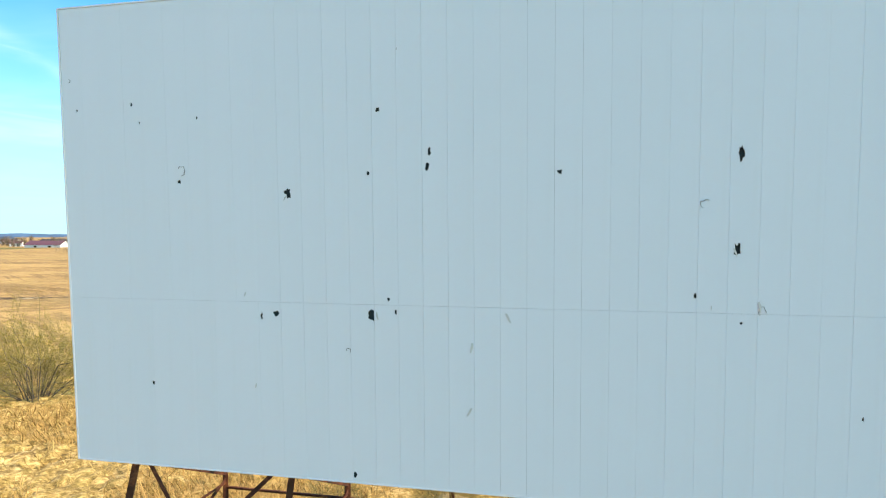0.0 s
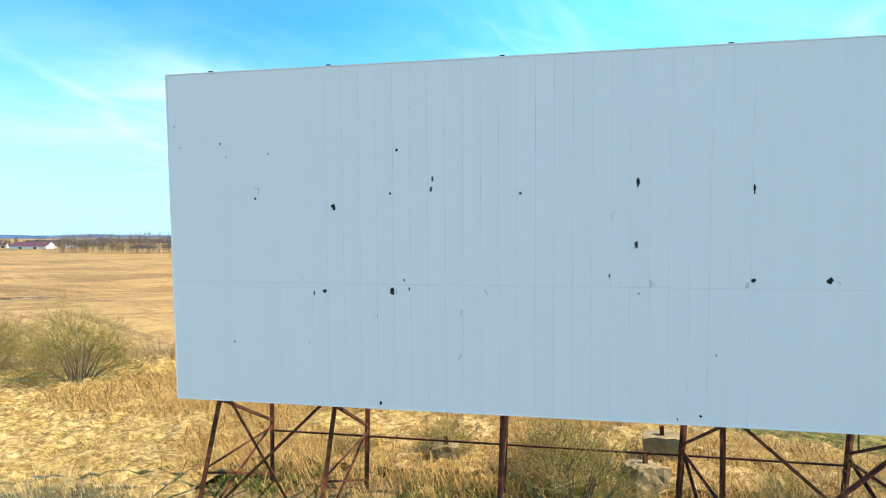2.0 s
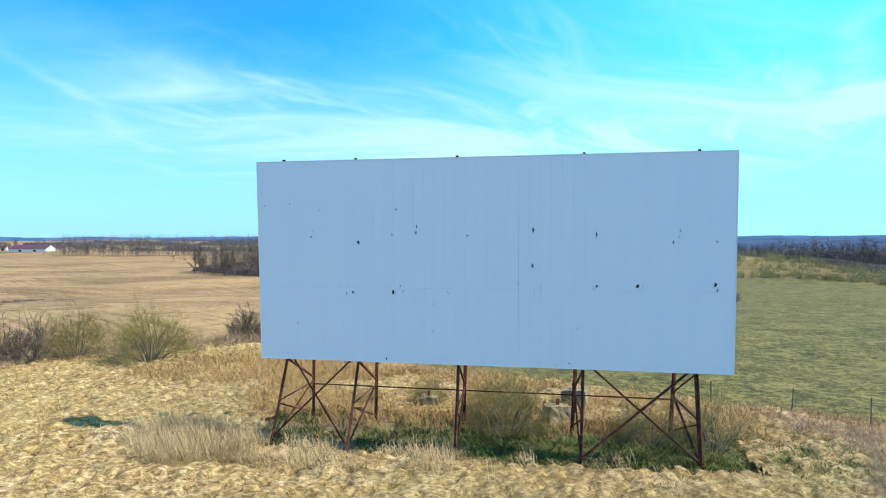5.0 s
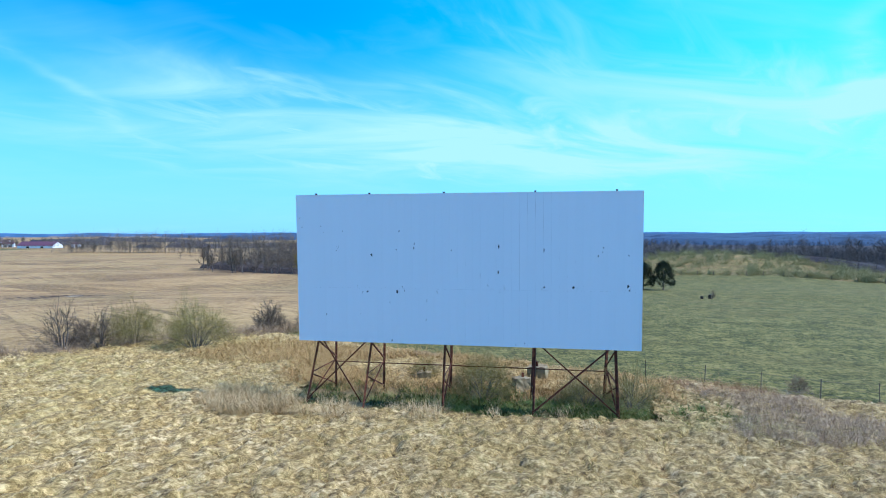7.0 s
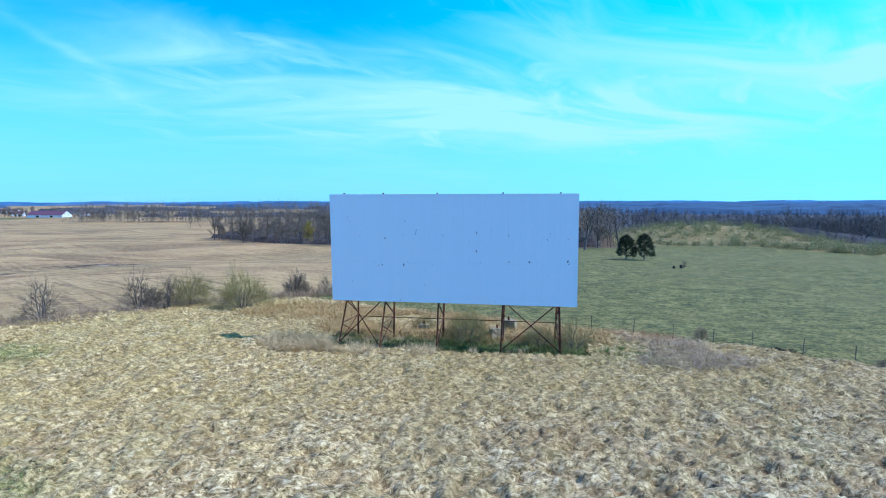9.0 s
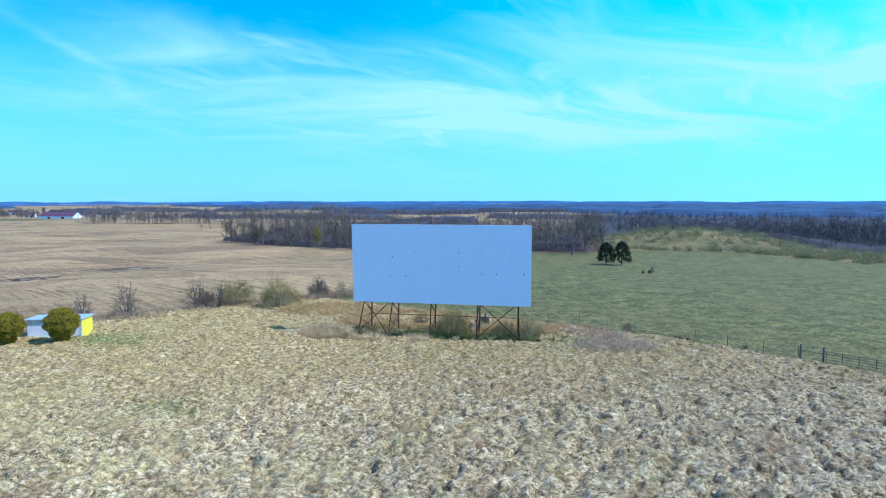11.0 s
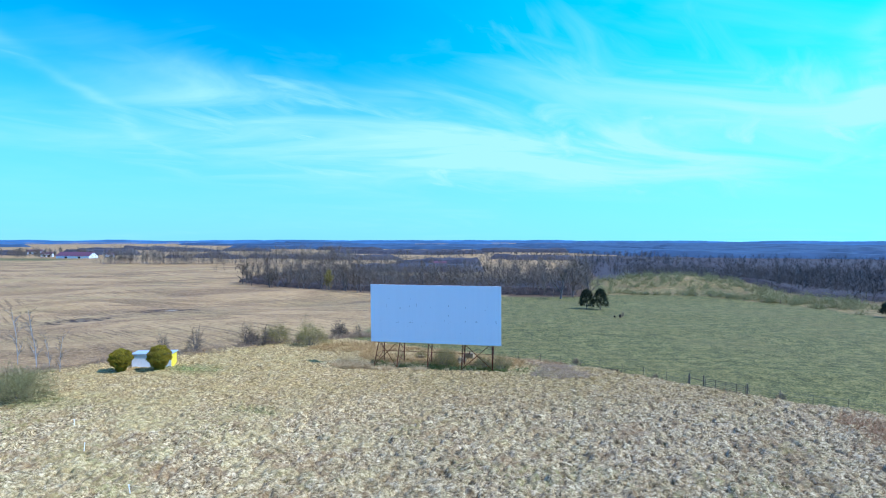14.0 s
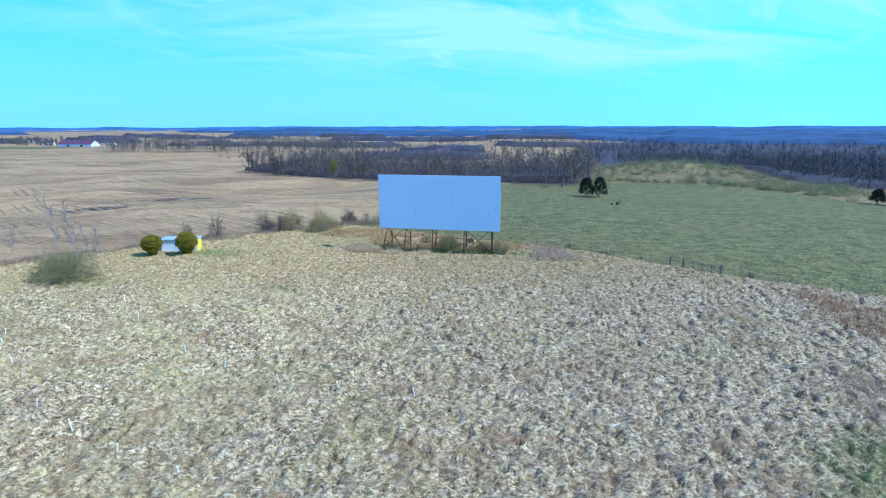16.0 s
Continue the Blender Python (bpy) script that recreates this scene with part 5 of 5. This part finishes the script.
def make_canopy(label, xs, ys, inside, tall, cell, mat, seed, west=None):
    """The closed mass of leafless tree tops of far woods."""
    X, Y = np.meshgrid(xs, ys)
    x, y = X.ravel(), Y.ravel()
    m = inside(x, y)
    rise = tall * (0.52 + 0.30 * crowns(x, y, cell, seed) + 0.35 * fbm(x, y, 0.35 / cell, 3, seed) + 0.45 * fbm(x, y, 0.009, 2, seed + 9))
    if west is not None:
        rise = rise * (0.12 + 0.88 * sstep(west, west + 60, x + 25 * fbm(x, y, 0.03, 2, seed)))
    z = height_at(x, y, False) + np.where(m, rise, -0.6)
    i = np.arange(len(x)).reshape(len(ys), len(xs))
    quads = np.stack([i[:-1, :-1], i[:-1, 1:], i[1:, 1:], i[1:, :-1]], -1).reshape(-1, 4)
    quads = quads[m[quads].any(1)]
    used, back_index = np.unique(quads, return_inverse=True)
    ob = raw("woods", np.stack([x, y, z], 1)[used], back_index.reshape(-1, 4), mat, smooth=True)
    return tagged(ob, label, "woods", kind="stuff")


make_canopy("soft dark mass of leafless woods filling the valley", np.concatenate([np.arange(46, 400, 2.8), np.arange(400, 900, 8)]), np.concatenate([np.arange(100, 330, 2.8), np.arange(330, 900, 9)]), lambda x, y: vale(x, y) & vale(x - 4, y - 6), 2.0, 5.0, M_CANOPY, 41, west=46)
# an added low mass, its dark colour standing for shade among the trunks
make_canopy("low filler under the leafless woods behind the field, painted dark as their shade", np.arange(-186, 64, 3.2), np.arange(145, 380, 3.2), lambda x, y: (y > edge_y(x) + 14) & (y < edge_y(x) + 125 + 0.15 * (x + 180)) & west_of_hill(x + 6, y), 3.2, 4.0, M_WOODSHADE, 47)
make_canopy("hedgerows and copses across the far fields, haze tinted into their colour", np.arange(-1000, 420, 9), np.arange(600, 1300, 8), lambda x, y: (fbm(x, y * 3.2, 0.004, 3, 87) > 0.24) & (x < 40), 10, 12, M_HAZEHEDGE, 48)
make_canopy("copses and thickets beyond the wooded hollow", np.arange(-160, 30, 5), np.arange(300, 640, 5), lambda x, y: fbm(x, y * 2, 0.008, 2, 86) > 0.12, 7.0, 8.0, M_HAZEHEDGE, 49)
# belts whose blue is painted haze, not the colour of the trees
make_canopy("far belts of woods on the plain with haze blue painted in", np.arange(-2600, 2600, 16), np.arange(700, 3150, 14), lambda x, y: belts(x, y) & (y > np.abs(x) * 0.5), 11, 22, M_HAZEWOOD, 43)


def make_scrub(label, places, seed, lo, hi, sprigs=70):
    """Low rounded budding bushes: short stems under a haze of pale sprigs."""
    rng = np.random.default_rng(seed)
    places = np.asarray(places, float)
    n = len(places)
    base = np.concatenate([places, height_at(places[:, 0], places[:, 1], False)[:, None] - 0.1], 1)
    tall = rng.uniform(lo, hi, n)
    wide = tall * rng.uniform(0.55, 1.0, n)
    k = np.repeat(np.arange(n), sprigs)
    d = rng.normal(0, 1, (len(k), 3))
    d[:, 2] = np.abs(d[:, 2]) + 0.05
    d /= np.linalg.norm(d, axis=1, keepdims=True)
    reach = rng.uniform(0.35, 1.05, len(k)) * (1 + 0.2 * np.sin(d[:, 0] * 6 + k))
    tip = base[k] + d * (reach * 1.0)[:, None] * np.stack([wide[k], wide[k], tall[k] * 0.95], 1)
    foot = base[k] + (tip - base[k]) * rng.uniform(0.0, 0.75, len(k))[:, None] * [1, 1, 0.9]
    side = np.cross(tip - foot, rng.normal(0, 1, (len(k), 3)))
    side /= np.linalg.norm(side, axis=1, keepdims=True) + 1e-9
    twig = np.stack([foot - side * 0.025, foot + side * 0.025, tip], 1).reshape(-1, 3)
    v, f = leaf_cards(rng, np.repeat(tip, 2, 0), 0.15, 0.22)
    faces = np.concatenate([np.arange(len(twig)).reshape(-1, 3), np.concatenate([f[:, [0, 1, 2]], f[:, [0, 2, 3]]]) + len(twig)])
    return tagged(raw("scrub", np.concatenate([twig, v]), faces, M_SPRIG), label, "scrub", kind="stuff")


make_scrub("pale green budding scrub bushes over the rough hill", scatter(330, 30, 118, 120, 290, lambda x, y: ~vale(x, y) & (y > pasture_edge(x) + 2) & (fbm(x, y, 0.03, 3, 85) > -0.25 + 0.0035 * (y - 165))), 13, 2.0, 4.2, 90)
make_scrub("budding hedgerow along the pasture's far edge", scatter(120, 32, 102, 88, 162, lambda x, y: np.abs(y - pasture_edge(x) - 3) < 2.6), 14, 1.6, 3.4, 90)
make_woods("woods", "leafless woods at the pasture's corner", scatter(360, 118, 330, 40, 160, lambda x, y: y > 178 - x * 0.42), 9.5, 50, 0.09, 15, M_EDGEWOOD)
make_woods("woods", "row of tall leafless trees along a far hedgerow", tree_row([(-500, 512), (-325, 549), (-215, 560)], 430, 9, 81), 25, 75, 0.10, 3, M_HAZEROW)
make_woods("woods", "second row of leafless trees past the hollow", tree_row([(-330, 655), (-150, 610), (40, 640), (150, 600)], 460, 10, 88), 14, 48, 0.12, 7, M_HAZEROW)
make_woods("woods", "leafless hedgerow far across the plain", tree_row([(-260, 900), (20, 860), (260, 900)], 340, 12, 89), 13, 40, 0.16, 8, M_EDGEWOOD)
make_woods("woods", "farmstead trees beside the long barn", scatter(110, -860, -700, 620, 720, lambda x, y: (fbm(x, y, 0.02, 2, 82) > -0.1)), 16, 70, 0.22, 4, M_WOODS)
make_woods("woods", "sparse leafless trees behind the woods edge", scatter(200, -330, 60, 340, 620, lambda x, y: fbm(x, y, 0.012, 2, 84) > 0.12), 12, 50, 0.15, 6, M_WOODS)

# far hills that close the plain, distance haze painted into their blue


def make_hills(name, dist, low, top, seed):
    a = np.radians(np.linspace(-75, 75, 240))
    crest = top + 9.0 * fbm(a * 40, a * 0, 0.35, 4, seed) + 3.0 * fbm(a * 40, a * 0, 3.0, 2, seed + 5)
    x, y = dist * np.sin(a), dist * np.cos(a)
    front = np.stack([x * 0.97, y * 0.97, np.full_like(a, low)], 1)
    ridge = np.stack([x, y, crest], 1)
    rear = np.stack([x * 1.04, y * 1.04, np.full_like(a, low)], 1)
    v = np.concatenate([front, ridge, rear])
    i = np.arange(239)
    f = np.concatenate([np.stack([i + k * 240, i + 1 + k * 240, i + 1 + (k + 1) * 240, i + (k + 1) * 240], 1) for k in (0, 1)])
    return tagged(raw(name, v, f, M_HAZEHILLS, smooth=True), "wooded hills on the horizon with haze blue painted in", "hills", kind="structure")


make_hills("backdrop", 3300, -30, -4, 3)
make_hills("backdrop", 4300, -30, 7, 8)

# ---------------------------------------------------------------- far farm


def make_barn(x, y, z, length, deep, wall_h, roof_h, turn, label, name="barn"):
    thing = tagged(new(name), label, "barn")
    thing.matrix_basis = pose(x, y, z, 0, 0, turn)
    l, d = length / 2, deep / 2
    bm = bmesh.new()
    box(bm, (-l, -d, -1), (l, d, wall_h))
    part("wall", bm, M_SIDING, thing)
    for s in (-1, 1):
        bm = bmesh.new()
        bm.faces.new([bm.verts.new((s * (l + 0.02), yy, zz)) for yy, zz in ((-d, wall_h), (d, wall_h), (0, wall_h + roof_h))])
        part("gable", bm, M_SIDING, thing)
    for s in (-1, 1):
        bm = bmesh.new()
        lo, hi = Vector((0, s * (d + 0.6), wall_h - 0.25)), Vector((0, 0, wall_h + roof_h + 0.1))
        q = [bm.verts.new((xx, p.y, p.z)) for xx, p in ((-l - 0.6, lo), (l + 0.6, lo), (l + 0.6, hi), (-l - 0.6, hi))]
        ext = bmesh.ops.extrude_face_region(bm, geom=[bm.faces.new(q)])
        bmesh.ops.translate(bm, vec=(0, 0, 0.25), verts=[e for e in ext["geom"] if isinstance(e, bmesh.types.BMVert)])
        part("roof", bm, M_ROOF, thing)
    for k in range(5):
        xx = -l + length * (k + 0.5) / 5
        part("door", box(bmesh.new(), (xx - 2, -d - 0.12, 0), (xx + 2, -d - 0.01, wall_h * 0.7)), M_DARK if k % 2 else M_SIDING, thing)


def barn_at(x, y, *rest, **more):
    make_barn(x, y, float(height_at([x], [y], False)[0]), *rest, **more)


barn_at(-668, 645, 52, 18, 3.4, 5.2, 4, "long white farm barn with a maroon roof")
barn_at(-742, 668, 14, 10, 4.5, 3.0, 30, "small white farm building by trees", name="farmhouse")
barn_at(-640, 675, 9, 8, 4.0, 2.6, 70, "small white farm building by trees", name="farmhouse")
barn_at(-95, 470, 13, 9, 4.5, 3.0, 15, "white farmhouse among far trees", name="farmhouse")
barn_at(-900, 800, 30, 14, 5.0, 3.0, 10, "white shed on the far plain", name="shed")

# ---------------------------------------------------------------- ground cover


def inside_home(x, y, margin=0.0):
    return (beyond_hedge(x, y) < -margin) & (beyond_fence(x, y) < -margin)


def lean_field(x, y):
    """The way the grass lies: down the sides of the tussocks, combed by the wind."""
    e = 0.12
    gx, gy = clump(x + e, y) - clump(x - e, y), clump(x, y + e) - clump(x, y - e)
    w = 3.6 + 2.0 * fbm(x, y, 0.09, 2, 12)
    return np.arctan2(-gy * 2.2 + 0.35 * np.sin(w), -gx * 2.2 + 0.35 * np.cos(w))


def make_cover(name, label, xlo, xhi, ylo, yhi, tufts, per, tall, width, mat, keep, seed, spread=0.16, droop=(0.35, 1.0), up=0.55, comb=0.9, grid=0.0, lift=0.0):
    rng = np.random.default_rng(seed)
    if grid:
        gx, gy = np.meshgrid(np.arange(xlo, xhi, grid), np.arange(ylo, yhi, grid))
        x, y = gx.ravel() + rng.uniform(-0.5, 0.5, gx.size) * grid, gy.ravel() + rng.uniform(-0.5, 0.5, gx.size) * grid
    else:
        x, y = rng.uniform(xlo, xhi, tufts), rng.uniform(ylo, yhi, tufts)
    ok = keep(x, y)
    x, y = x[ok], y[ok]
    n = len(x) * per
    size = np.repeat(np.clip(rng.lognormal(0, 0.30, len(x)), 0.5, 1.9), per)
    lean = np.repeat(lean_field(x, y) + rng.normal(0, 0.5, len(x)), per) + rng.normal(0, comb, n)
    bx = np.repeat(x, per) + rng.normal(0, spread, n) * size
    by = np.repeat(y, per) + rng.normal(0, spread, n) * size
    base = np.stack([bx, by, height_at(bx, by) - 0.16 + mat_rise(bx, by)], 1) if grid else np.stack([bx, by, height_at(bx, by) - 0.03 + lift * mat_rise(bx, by)], 1)
    way = np.stack([np.cos(lean), np.sin(lean)], 1)
    v, f = wisps_mesh(base, way, tall * size * rng.uniform(0.6, 1.25, n), width * rng.uniform(0.6, 1.4, n), rng.uniform(*droop, n), rng, up)
    return tagged(raw(name, v, f, mat), label, "grass", kind="stuff")


def in_view(x, y):
    """Leaves out the ground far to the sides behind the speaker rows."""
    return (np.abs(x - 6) < 30 + (y + 66) * 0.75)


def spot(x, y, cx0, cy0, rx, ry):
    return np.exp(-(((x - cx0) / rx) ** 2 + ((y - cy0) / ry) ** 2))


def keep_straw(x, y):
    # mat cut back below the screen: darker cover there stands in for shadow
    under = (np.abs(x) < 10 + 0.8 * fbm(x, y, 0.9, 2, 74)) & (y > -0.55 + 0.5 * fbm(x, y, 0.8, 2, 77)) & (y < 4.5)
    return inside_home(x, y, 0.3) & ~under & ((y < 13) | (x < -6))


def young_at(x, y):
    """Where finer, yellower grass takes over towards the screen, 0 to 1."""
    return sstep(-30, -8, y - 0.25 * x)


def mat_rise(x, y):
    return (0.48 * tussocks(x, y, 0.55, 5) + 0.42 * tussocks(x, y, 1.05, 15)) * (1 - 0.52 * young_at(x, y)) + 0.10 * young_at(x, y)


def make_thatch(step, xlo, xhi, ylo, yhi, keep_where):
    """The matted tussock grass of the old lot, lying over the ground."""
    xs, ys = np.arange(xlo, xhi, step), np.arange(ylo, yhi, step)
    X, Y = np.meshgrid(xs, ys)
    x, y = X.ravel(), Y.ravel()
    keep = keep_straw(x, y) & keep_where(x, y)
    z = height_at(x, y) - 0.15 + mat_rise(x, y) + 0.09 * vnoise(x * 4.4, y * 4.4, 25)
    nx, ny = len(xs), len(ys)
    i = np.arange(nx * ny).reshape(ny, nx)
    quads = np.stack([i[:-1, :-1], i[:-1, 1:], i[1:, 1:], i[1:, :-1]], -1).reshape(-1, 4)
    quads = quads[keep[quads].all(1)]
    used, back_index = np.unique(quads, return_inverse=True)
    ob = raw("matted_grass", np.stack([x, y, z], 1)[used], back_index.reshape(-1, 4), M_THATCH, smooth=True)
    young = young_at(x, y)[used] * 0.9
    ob.data.attributes.new("young", "FLOAT", "POINT").data.foreach_set("value", young.astype(np.float32))
    fresh = np.clip(lush_corner(x, y) + 0.9 * spot(x, y, -33, -7, 5, 2.4) + 0.8 * spot(x, y, -40, -25, 4.5, 2.6) + 0.7 * spot(x, y, -14, -23.5, 2.6, 1.3) + 0.7 * spot(x, y, 14, -0.6, 4, 1.4), 0, 1)[used]
    ob.data.attributes.new("fresh", "FLOAT", "POINT").data.foreach_set("value", fresh.astype(np.float32))
    tagged(ob, "matted pale straw-coloured tussock grass over the old lot", "grass", kind="stuff")


def near_lot(x, y):
    return in_view(x, y) & (np.abs(x + 3) < 59) & (y > -63)


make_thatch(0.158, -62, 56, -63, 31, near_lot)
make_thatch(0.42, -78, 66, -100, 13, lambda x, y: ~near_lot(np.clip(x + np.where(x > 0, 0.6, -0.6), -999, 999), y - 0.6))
make_cover("dry_grass", "loose dry grass blades standing out of the matted lot", -50, 56, -64, 14, 0, 5, 0.44, 0.028, M_STRAW, lambda x, y: keep_straw(x, y) & in_view(x, y) & (young_at(x, y) < 0.85) & (tussocks(x, y, 0.45, 5) > 0.5), 2, comb=0.28, spread=0.09, droop=(0.75, 1.2), up=0.5, grid=0.56)
make_cover("reed_grass", "tall pale feathery grass beside the screen legs", -17, -4.5, -4.5, 6.5, 10500, 5, 0.85, 0.009, M_TALLGOLD, lambda x, y: spot(x, y, -11.8, -0.8, 3.2, 2.4) * (0.8 + fbm(x, y, 0.5, 2, 57)) > 0.38, 3, spread=0.14, droop=(0.1, 0.75), up=0.85)
make_cover("reed_grass", "tangled amber grass behind the screen legs", -16, 12, 3.6, 14, 11000, 5, 0.7, 0.016, M_AMBER, lambda x, y: (fbm(x, y, 0.35, 3, 58) > -0.12) & (beyond_fence(x, y) < -0.5), 4, spread=0.16, droop=(0.25, 1.0), up=0.75, comb=1.1)
make_cover("reed_grass", "fringe of tall grass before the screen", -13.5, 9.0, -2.6, -0.1, 3600, 6, 0.55, 0.013, M_TALLGOLD, lambda x, y: (fbm(x, y, 0.6, 2, 59) > -0.05 + 0.03 * np.clip(x + 6, -8, 12)), 5, spread=0.10, droop=(0.05, 0.6), up=0.8)
make_cover("green_grass", "fresh green grass in the shade under the screen", -11, 15, -0.2, 5.2, 6500, 6, 0.38, 0.024, M_GREENS, lambda x, y: fbm(x, y, 0.6, 3, 62) > -0.12 - 0.02 * x, 6, spread=0.12, droop=(0.1, 0.8))
make_cover("green_grass", "patches of fresh green grass in the old lot", -48, 40, -72, 2, 24000, 5, 0.26, 0.024, M_GREENS, lambda x, y: (spot(x, y, -33, -7, 5, 2.4) + spot(x, y, -40, -24, 3.4, 2.2) + spot(x, y, -14, -23.5, 2.6, 1.0) + 0.8 * spot(x, y, -15, -37, 3, 0.8) + 0.9 * spot(x, y, 14, 0.8, 3.5, 1.2) + 0.9 * lush_corner(x, y)) * (0.8 + fbm(x, y, 0.7, 2, 63)) > 0.36, 7, spread=0.14, droop=(0.1, 0.8), lift=0.8)
make_cover("dead_brush", "grey-mauve dead weeds beside the fence", 10, 28, -5, 8.5, 12000, 7, 0.75, 0.006, M_PLUME, lambda x, y: (spot(x, y, 17.2, -0.6, 4.2, 2.2) + 0.7 * spot(x, y, 15.5, 4.0, 4.0, 2.4)) * (0.85 + fbm(x, y, 0.5, 2, 64)) > 0.36, 8, spread=0.2, droop=(0.1, 0.95), up=0.8)
make_cover("russet_weeds", "russet dead weeds along the fence", 9, 56, -36, 9.5, 42000, 7, 0.65, 0.012, M_RUSSET, lambda x, y: (spot(x, y, 46.2, -20.5, 3.6, 7.0) + 0.9 * spot(x, y, 14.0, 6.6, 4.0, 1.5) + 0.45 * np.exp(-((beyond_fence(x, y) + 0.6) / 0.6) ** 2)) * (0.85 + fbm(x, y, 0.5, 2, 65)) > 0.40, 9, spread=0.2, droop=(0.1, 0.9), up=0.75)
make_cover("dead_brush", "grey-mauve dead weeds along the hedge", -60, -14, -22, 32, 38000, 5, 0.9, 0.014, M_BRUSH, lambda x, y: np.exp(-((beyond_hedge(x, y) + 0.8) / 2.4) ** 2) * (0.85 + 0.8 * fbm(x, y, 0.25, 3, 66)) > 0.40, 10, spread=0.22, droop=(0.0, 0.85), up=0.8)
make_cover("dead_brush", "dark dead weeds at the edge of the lot", 32, 48, -50, -34, 9000, 7, 0.7, 0.013, M_BRUSH, lambda x, y: spot(x, y, 40.0, -42.0, 3.4, 4.5) * (0.85 + fbm(x, y, 0.4, 2, 67)) > 0.4, 11, spread=0.2, droop=(0.1, 0.9), up=0.75)

make_cover("pasture_grass", "short grazed pasture grass with straw tufts", 8, 90, -24, 90, 34000, 3, 0.24, 0.035, M_TURF, lambda x, y: (beyond_fence(x, y) > 0.4) & (y < pasture_edge(x) - 2) & (fbm(x, y, 0.25, 3, 68) > 0.0), 12, spread=0.2, droop=(0.75, 1.2), up=0.45)

# creeping greens that also darken the strip of the screen's shadow
make_cover("undergrowth", "dark green creeping undergrowth below the screen, doubling for its shadow band", -10, 13, -1.0, 3.4, 3200, 6, 0.30, 0.034, M_IVY, lambda x, y: (fbm(x, y, 0.5, 3, 72) > -0.12) & (np.abs(y - 0.8 + 0.5 * fbm(x, y, 0.3, 2, 73)) < 1.5), 21, spread=0.16, droop=(0.1, 0.9), up=0.7)
make_cover("golden_grass", "fine golden-olive grass before and beside the screen", -34, 26, -16, 12, 14000, 5, 0.42, 0.021, M_GOLDGRASS, lambda x, y: keep_straw(x, y) & (young_at(x, y) + 0.5 * fbm(x, y, 0.3, 3, 75) > 0.75), 22, spread=0.2, droop=(0.2, 1.0), up=0.7, comb=0.6)
make_cover("golden_grass", "golden-olive grass standing behind the screen legs", -11, 12, 2.2, 8, 2800, 5, 0.55, 0.015, M_AMBER, lambda x, y: (fbm(x, y, 0.5, 3, 76) > -0.2) & (beyond_fence(x, y) < -0.5), 23, spread=0.16, droop=(0.05, 0.7), up=0.8)
make_cover("russet_weeds", "russet feathery dead weeds at the corner of the lot", 41, 54, -33, -9, 6000, 6, 0.95, 0.014, M_RUSSET, lambda x, y: spot(x, y, 46.4, -20.5, 3.4, 8.0) * (0.85 + fbm(x, y, 0.4, 2, 69)) > 0.38, 24, spread=0.2, droop=(0.05, 0.8), up=0.8)
make_cover("amber_grass", "tangled amber grass between the shrubs and the screen", -27, -7, 4, 24, 7000, 4, 0.6, 0.018, M_AMBER, lambda x, y: (spot(x, y, -16, 13, 8, 6.5) * (0.9 + fbm(x, y, 0.3, 3, 70)) > 0.42) & inside_home(x, y, 0.3), 25, spread=0.16, droop=(0.2, 0.95), up=0.75, comb=1.0, lift=0.6)
